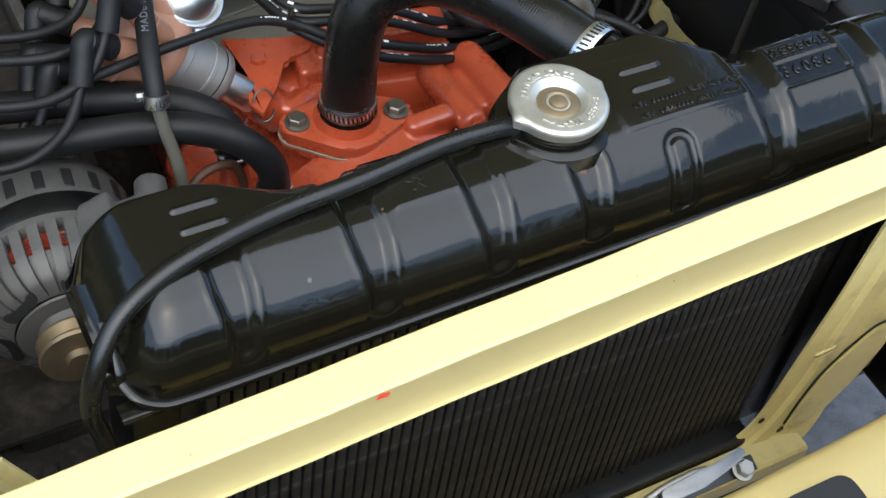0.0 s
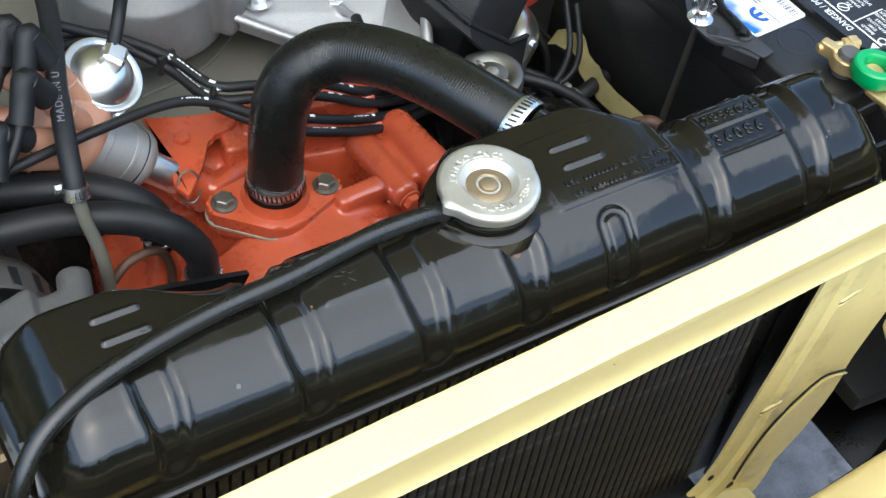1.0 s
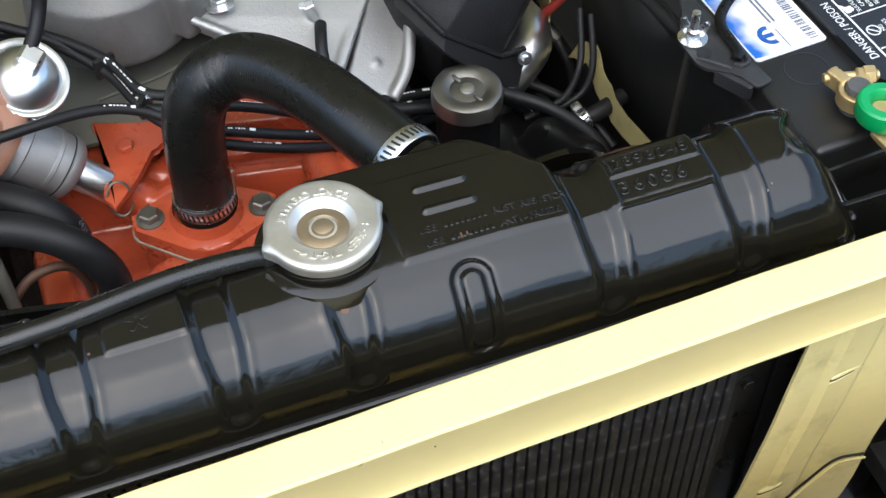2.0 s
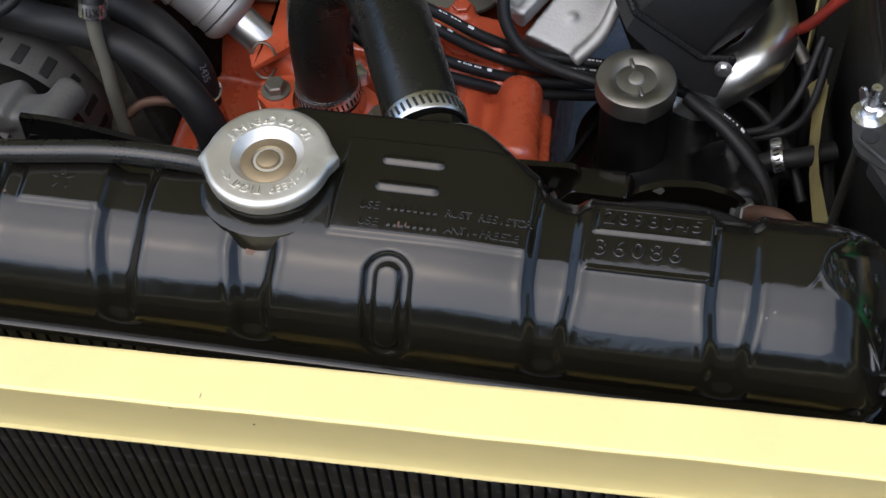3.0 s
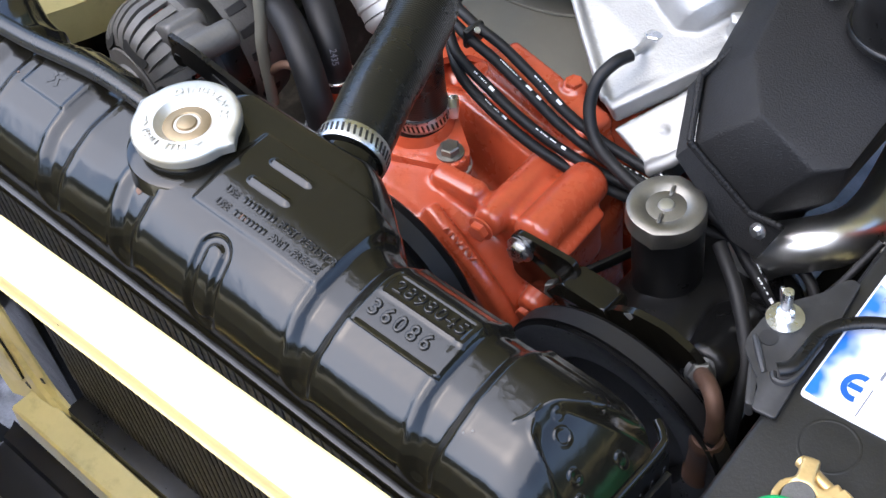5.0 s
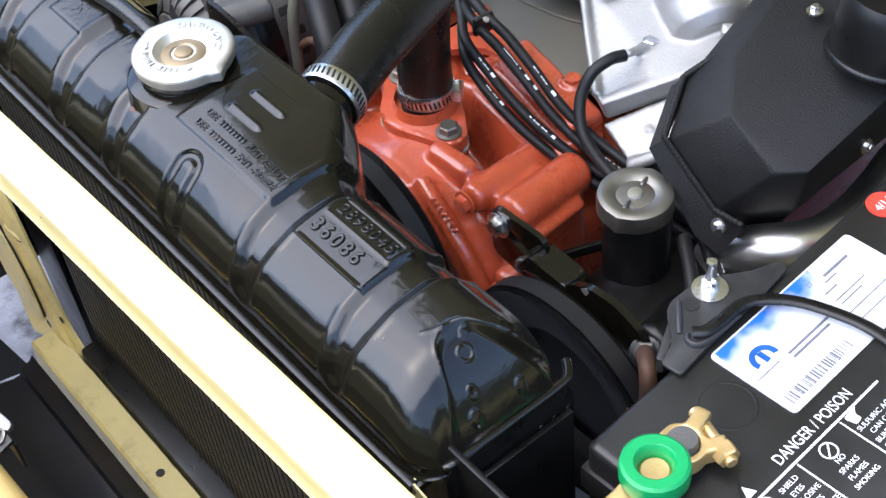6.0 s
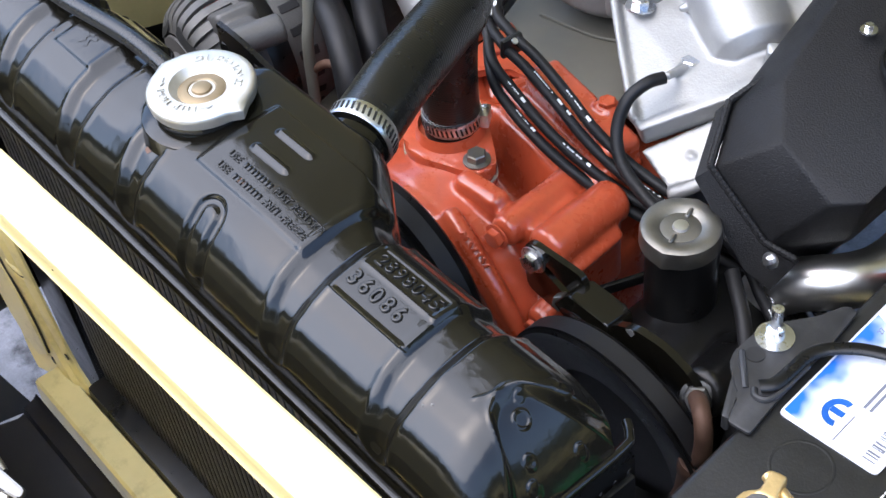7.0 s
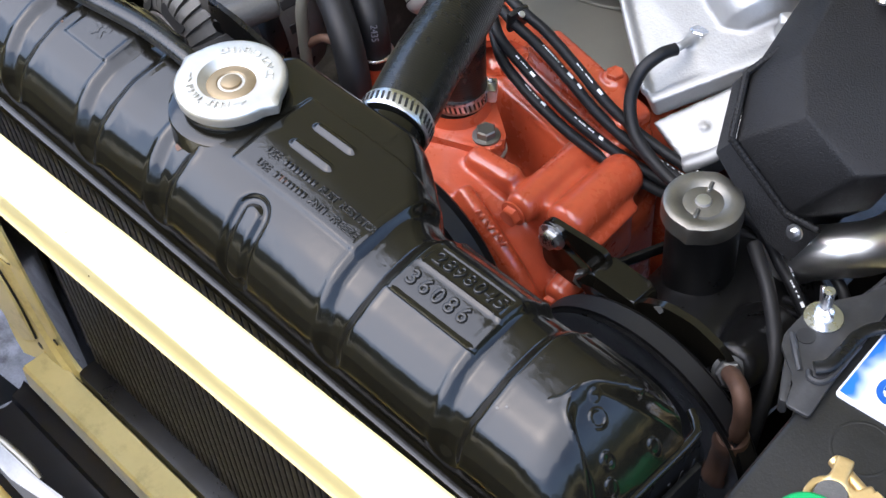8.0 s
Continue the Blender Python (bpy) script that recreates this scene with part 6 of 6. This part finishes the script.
def build_bay_panel():
    """A folded edge of the inner body sheet beside the battery, with a notched lip."""
    ob = thing("inner_panel", "dull yellow inner body panel with a wavy notched edge", "car body", "structure")
    pts = [(0.10, 0.640), (0.17, 0.640), (0.20, 0.641), (0.225, 0.642), (0.245, 0.645), (0.256, 0.652), (0.264, 0.650), (0.276, 0.651), (0.288, 0.662), (0.297, 0.664), (0.304, 0.655), (0.318, 0.650), (0.330, 0.640)]
    bm = bmesh.new()
    hi = [bm.verts.new((0.338 - 0.055 * (y - 0.17) - 0.004 * math.sin((y - 0.2) * 40), y, z)) for y, z in pts]
    mid = [bm.verts.new((0.332 - 0.060 * (y - 0.17), y, z - 0.016 - 0.012 * math.exp(-((y - 0.25) / 0.04) ** 2))) for y, z in pts]
    for i in range(len(pts) - 1):
        bm.faces.new((hi[i], hi[i + 1], mid[i + 1], mid[i]))
    bmesh.ops.solidify(bm, geom=bm.faces[:], thickness=0.0015)
    part("flange", bm, YELLOW_OLD, ob)
    # separate black wall below the yellow flange
    bm = bmesh.new()
    box(bm, (0.004, 0.46, 0.21), pose(0.335, 0.33, 0.515, 0, 0, 3.2), 0.001)
    part("dark_wall", bm, BLACK_DULL, ob, "black lower part of the panel")
    # yellow sheet further back
    bm = bmesh.new()
    prism(bm, rounded([(0.0, 0.0), (0.13, 0.0), (0.13, 0.16), (0.02, 0.16)], 0.01), pose(0.320, 0.37, 0.60, 90, 0, 78), 0.002)
    part("rear_sheet", bm, YELLOW_OLD, ob)
    bm = bmesh.new()
    lathe(bm, [(0, 0), (0.003, 0), (0.003, 0.0005), (0, 0.0005)], pose(0.3300, 0.282, 0.646, 0, -80, 0), 12)
    part("hole", bm, BLACK_DULL, ob)
    return ob


build_bay_panel()


# ---- battery ----
BAT = pose(0.372, 0.022, 0.779, 0, 0, 4)


def text_block(lines, size, at, parent, turn=90, gap=1.25):
    for i, line in enumerate(lines):
        writing("print", line, size, BAT @ pose(at[0] + i * size * gap, at[1], at[2], 0, 0, turn), INK_WHITE, parent, 0.0001)


def build_battery():
    ob = thing("battery", "black plastic car battery with a white and blue label", "battery")
    w, l, h = 0.175, 0.345, 0.205
    bm = bmesh.new()
    box(bm, (w, l, h), BAT @ pose(w / 2, l / 2, -h / 2 - 0.001), 0.006, 3)
    case = part("case", bm, PLASTIC, ob)
    bm = bmesh.new()
    box(bm, (w + 0.006, l + 0.006, 0.022), BAT @ pose(w / 2, l / 2, -0.034), 0.004)
    part("rim", bm, PLASTIC, ob)
    # raised lid with the warning print
    bm = bmesh.new()
    prism(bm, rounded([(0.080, 0.040), (0.095, 0.026), (0.165, 0.026), (0.170, 0.32), (0.095, 0.32), (0.080, 0.305)], 0.006), BAT @ pose(0, 0, -0.004), 0.011, 0.003)
    lid = part("vent_lid", bm, PLASTIC, ob)
    zt = 0.0074
    writing("print", "DANGER / POISON", 0.0105, BAT @ pose(0.0915, 0.094, zt, 0, 0, 90), INK_WHITE, lid, 0.0001, "white warning print", 1.0, 0.78)
    for x0, y0, x1, y1 in ((0.0985, 0.030, 0.1000, 0.146), (0.101, 0.066, 0.140, 0.067), (0.101, 0.106, 0.140, 0.107)):
        bm = bmesh.new()
        box(bm, (x1 - x0, y1 - y0, 0.0003), BAT @ pose((x0 + x1) / 2, (y0 + y1) / 2, zt))
        part("print_line", bm, INK_WHITE, lid)
    text_block(["SHIELD", "EYES", "EXPLOSIVE", "GASES", "CAN CAUSE", "BLINDNESS", "OR INJURY"], 0.0048, (0.1055, 0.0525, zt), lid)
    text_block(["NO", "SPARKS", "FLAMES", "SMOKING"], 0.0048, (0.116, 0.086, zt), lid)
    text_block(["SULFURIC ACID", "CAN CAUSE", "BLINDNESS OR", "SEVERE BURNS"], 0.0048, (0.112, 0.126, zt), lid)
    # sign shapes
    bm = bmesh.new()
    lathe(bm, [(0.0048, 0), (0.0058, 0), (0.0058, 0.0003), (0.0048, 0.0003)], BAT @ pose(0.108, 0.086, zt), 32, close=True)
    box(bm, (0.001, 0.010, 0.0003), BAT @ pose(0.108, 0.086, zt, 0, 0, 45))
    part("print_sign", bm, INK_WHITE, lid)
    bm = bmesh.new()
    prism(bm, [(-0.004, -0.004), (-0.004, 0.004), (0.004, 0.0)], BAT @ pose(0.0915, 0.033, zt, 0, 0, 180), 0.0003)
    part("print_sign", bm, INK_WHITE, lid)
    bm = bmesh.new()
    lathe(bm, [(0.0035, 0), (0.0047, 0), (0.0047, 0.0003), (0.0035, 0.0003)], BAT @ pose(0.105, 0.034, zt), 24, close=True)
    box(bm, (0.004, 0.010, 0.0003), BAT @ pose(0.1125, 0.031, zt, 0, 0, 60))
    part("print_sign", bm, INK_WHITE, lid)
    bm = bmesh.new()
    prism(bm, rounded([(0.101, 0.110), (0.109, 0.112), (0.108, 0.118), (0.104, 0.117), (0.100, 0.122)], 0.002), BAT @ pose(0, 0, zt), 0.0003)
    part("print_sign", bm, INK_WHITE, lid)
    # moulded ring on the top
    bm = bmesh.new()
    lathe(bm, [(0.0165, 0.0), (0.0175, 0.0003), (0.0185, 0.0)], BAT @ pose(0.043, 0.078, -0.0008), 40)
    part("moulded_ring", bm, PLASTIC, ob)
    # paper label
    L = BAT @ pose(0.012, 0.099, 0.0)
    lw, ll = 0.0645, 0.141
    bm = bmesh.new()
    prism(bm, rounded([(0, 0), (lw, 0), (lw, ll), (0, ll)], 0.004), L @ pose(0, 0, -0.0006), 0.0010)
    label = part("label", bm, WHITE, ob, "white paper label with blue corner print")
    bm = bmesh.new()
    prism(bm, [(0.0012, 0.004), (0.022, 0.0014), (0.024, 0.05), (0.022, 0.090), (0.0012, 0.098)], L @ pose(0, 0, 0.0003), 0.0002)
    part("blue_field", bm, BLUE_FADE, label, "blue printed field")
    bm = bmesh.new()
    c = L @ pose(0.0255, 0.022, 0.0006, 0, 0, 90)
    prism(bm, [(0.0105 * math.cos(a), 0.0095 * math.sin(a)) for a in np.linspace(-0.3, math.pi + 0.3, 24)] + [(0.0063 * math.cos(a), 0.0056 * math.sin(a)) for a in np.linspace(math.pi + 0.3, -0.3, 24)], c, 0.0002)
    box(bm, (0.0042, 0.0085, 0.0002), c @ pose(0, 0.001, 0.0001))
    part("emblem", bm, BLUE, label, "plain blue arched emblem")
    rnd = random.Random(11)
    bm = bmesh.new()
    y = 0.006
    while y < 0.066:
        wd = rnd.choice((0.0006, 0.0009, 0.0014))
        box(bm, (0.008, wd, 0.0002), L @ pose(0.0555, y, 0.0006))
        y += wd + rnd.choice((0.0008, 0.0012, 0.0022))
    tagged(part("bar_code", bm, INK, label, "", 30), "grey striped code", kind="stuff")
    for x, y0, y1, t in ((0.0335, 0.004, 0.026, 0.0008), (0.034, 0.034, 0.075, 0.0018), (0.038, 0.034, 0.070, 0.0018), (0.012, 0.100, 0.125, 0.0022), (0.016, 0.096, 0.108, 0.0012), (0.022, 0.088, 0.100, 0.0012), (0.030, 0.088, 0.118, 0.001), (0.034, 0.088, 0.110, 0.001), (0.042, 0.085, 0.125, 0.0008), (0.050, 0.080, 0.12, 0.0008)):
        bm = bmesh.new()
        box(bm, (t, y1 - y0, 0.0002), L @ pose(x, (y0 + y1) / 2, 0.0006))
        part("print_bar", bm, INK, label)
    writing("print", "27", 0.005, L @ pose(0.010, 0.088, 0.0006, 0, 0, 90), INK, label, 0.0001)
    bm = bmesh.new()
    lathe(bm, [(0, 0.0004), (0.0115, 0.0004), (0.0118, -0.0004)], BAT @ pose(0.0145, 0.279, 0.0), 40)
    sticker = part("date_sticker", bm, RED, ob, "round red date sticker")
    writing("print", "4/14", 0.0085, BAT @ pose(0.0145, 0.279, 0.0006, 0, 0, 90), INK_WHITE, sticker, 0.0001)
    return ob


build_battery()


def build_terminal():
    ob = thing("battery_terminal", "brass battery terminal clamp with a green plastic knob", "terminal")
    c = BAT @ pose(0.0524, -0.0102, 0.0)
    bm = bmesh.new()
    lathe(bm, [(0, 0.0), (0.0105, 0.0), (0.0092, 0.022), (0.0085, 0.0235), (0, 0.0235)], c @ pose(-0.003, 0.038, 0), 32)
    part("lead_post", bm, ALU_DULL, ob, "grey lead battery post")
    bm = bmesh.new()
    lathe(bm, [(0.0098, 0.006), (0.0145, 0.006), (0.0145, 0.019), (0.0098, 0.019)], c @ pose(-0.003, 0.038, 0), 32, close=True)
    box(bm, (0.010, 0.016, 0.013), c @ pose(0.010, 0.050, 0.0125, 0, 0, -30), 0.0015)
    box(bm, (0.010, 0.018, 0.014), c @ pose(-0.007, 0.056, 0.0135, 0, 0, 12), 0.0015)
    box(bm, (0.022, 0.03, 0.010), c @ pose(0.0, 0.016, 0.011), 0.002)
    box(bm, (0.02, 0.034, 0.006), c @ pose(-0.004, -0.012, 0.009), 0.001)
    cast("clamp_body", bm, BRASS, ob, 0.0012, 2)
    m, _ = frame_to(c @ Vector((0.013, 0.053, 0.0135)), c @ Vector((0.030, 0.047, 0.0135)))
    bm = bmesh.new()
    hexagon(bm, m, 0.0075, 0.009)
    rod(bm, m @ Vector((0, 0, -0.03)), m @ Vector((0, 0, 0.012)), 0.0038, 0.0038, 16, 0.0005)
    part("clamp_nut", bm, BRASS, ob, "brass hex nut", 30)
    bm = bmesh.new()
    lathe(bm, [(0.0095, 0.004), (0.0095, 0.010), (0.0112, 0.0155), (0.0122, 0.0165), (0.0180, 0.0165), (0.0198, 0.0150), (0.0203, 0.012), (0.0203, 0.004), (0.0190, 0.001), (0.011, 0.001)], c @ pose(-0.001, 0.0115, 0.014), 48, close=True)
    part("knob", bm, GREEN, ob, "green ribbed plastic knob")
    bm = bmesh.new()
    lathe(bm, [(0, 0.0085), (0.0080, 0.0085), (0.0095, 0.007), (0.0095, 0.0)], c @ pose(-0.001, 0.0115, 0.014), 24)
    part("stud", bm, BRASS, ob, "copper coloured stud")
    bm = bmesh.new()
    tube(bm, [c @ Vector((-0.004, -0.016, 0.006)), c @ Vector((-0.008, -0.032, 0.002)), c @ Vector((-0.014, -0.06, -0.02)), c @ Vector((-0.02, -0.075, -0.08))], 0.0085, 16)
    part("cable_lug", bm, ZINC, ob, "grey metal cable lug")
    return ob


build_terminal()


def build_far_terminal():
    ob = thing("battery_terminal", "bright plated battery terminal clamp with bolts", "terminal")
    c = BAT @ pose(0.045, 0.313, 0.0)
    bm = bmesh.new()
    lathe(bm, [(0, 0), (0.010, 0), (0.0088, 0.02), (0, 0.0215)], c, 28)
    part("lead_post", bm, ALU_DULL, ob)
    bm = bmesh.new()
    lathe(bm, [(0.0095, 0.003), (0.017, 0.003), (0.018, 0.006), (0.018, 0.014), (0.0165, 0.017), (0.0095, 0.017)], c, 32, close=True)
    box(bm, (0.030, 0.014, 0.013), c @ pose(-0.020, -0.003, 0.010, 0, 0, 15), 0.003)
    part("clamp_body", bm, ZINC, ob)
    for dx, dy in ((-0.022, -0.014), (-0.03, 0.008)):
        bm = bmesh.new()
        hexagon(bm, c @ pose(dx, dy, 0.012, 70, 0, 20), 0.0075, 0.010, 0.009)
        part("clamp_bolt", bm, ZINC, ob, "", 30)
    return ob


build_far_terminal()


def build_hold_down():
    ob = thing("battery_hold_down", "black pressed steel battery hold-down with a wing nut", "bracket")
    bm = bmesh.new()
    outline = rounded([(0.335, 0.128), (0.3315, 0.136), (0.331, 0.151), (0.331, 0.161), (0.335, 0.170), (0.340, 0.178), (0.349, 0.192), (0.355, 0.210), (0.363, 0.211), (0.368, 0.178), (0.370, 0.150), (0.373, 0.122), (0.377, 0.097), (0.362, 0.095), (0.355, 0.113), (0.345, 0.120)], 0.003, 3)
    prism(bm, outline, pose(0, 0, 0.7795), 0.0028, 0.001)
    tube(bm, [(0.358, 0.123, 0.7823), (0.362, 0.119, 0.783), (0.368, 0.121, 0.7832), (0.3705, 0.130, 0.7832), (0.3695, 0.145, 0.783), (0.369, 0.157, 0.783)], 0.0021, 8)
    tube(bm, [(0.3345, 0.139, 0.7815), (0.3425, 0.131, 0.7825), (0.354, 0.120, 0.7815)], 0.0022, 8)
    part("plate", bm, BRACKET_BLACK, ob)
    bm = bmesh.new()
    prism(bm, rounded([(0.343, 0.126), (0.359, 0.098), (0.364, 0.100), (0.348, 0.128)], 0.002), pose(-0.002, -0.002, 0.769), 0.012, 0.001)
    part("lip", bm, BRACKET_BLACK, ob)
    bm = bmesh.new()
    tube(bm, [(0.360, 0.125, 0.783), (0.3655, 0.132, 0.784), (0.366, 0.146, 0.785), (0.366, 0.160, 0.786), (0.372, 0.173, 0.787), (0.388, 0.187, 0.788), (0.412, 0.197, 0.789), (0.438, 0.202, 0.790), (0.47, 0.200, 0.790), (0.56, 0.19, 0.789)], 0.0045, 12)
    bmesh.ops.scale(bm, vec=(1, 1, 0.55), space=Matrix.Translation((0, 0, -0.788)), verts=bm.verts)
    part("rod", bm, BLACK_SATIN, ob)
    bm = bmesh.new()
    lathe(bm, [(0, 0), (0.0058, 0), (0.0058, 0.0006), (0, 0.0006)], pose(0.3420, 0.1425, 0.7824), 20)
    part("hole", bm, BLACK_DULL, ob)
    bm = bmesh.new()
    c = pose(0.3415, 0.1605, 0.7825)
    lathe(bm, [(0, 0), (0.0115, 0), (0.0118, 0.0012), (0.006, 0.002), (0.0055, 0.009), (0.0035, 0.0105), (0.0034, 0.026), (0, 0.0265)], c, 24)
    nut = part("wing_nut", bm, ZINC, ob, "bright plated wing nut on its stud")
    for s in (1, -1):
        bm = bmesh.new()
        prism(bm, rounded([(0.002, 0.0), (0.008, 0.002), (0.012, 0.014), (0.008, 0.017), (0.003, 0.009)], 0.002), c @ pose(0, 0, 0.003, 90, 0, 140 if s > 0 else 320) @ pose(0, 0, -0.0012), 0.0024, 0.0005)
        part("wing", bm, ZINC, nut)
    bm = bmesh.new()
    rod(bm, (0.3415, 0.1605, 0.782), (0.336, 0.165, 0.60), 0.0032, 0.0032, 12)
    part("long_bolt", bm, STEEL_WORN, ob, "long thin steel bolt")
    return ob


build_hold_down()


def build_tray():
    ob = thing("battery_tray", "black sheet metal battery tray under the battery", "tray")
    bm = bmesh.new()
    box(bm, (0.20, 0.37, 0.012), BAT @ pose(0.0875, 0.1725, -0.213), 0.003)
    box(bm, (0.004, 0.37, 0.05), BAT @ pose(-0.012, 0.1725, -0.19), 0.001)
    part("tray", bm, BLACK_DULL, ob)
    return ob


build_tray()
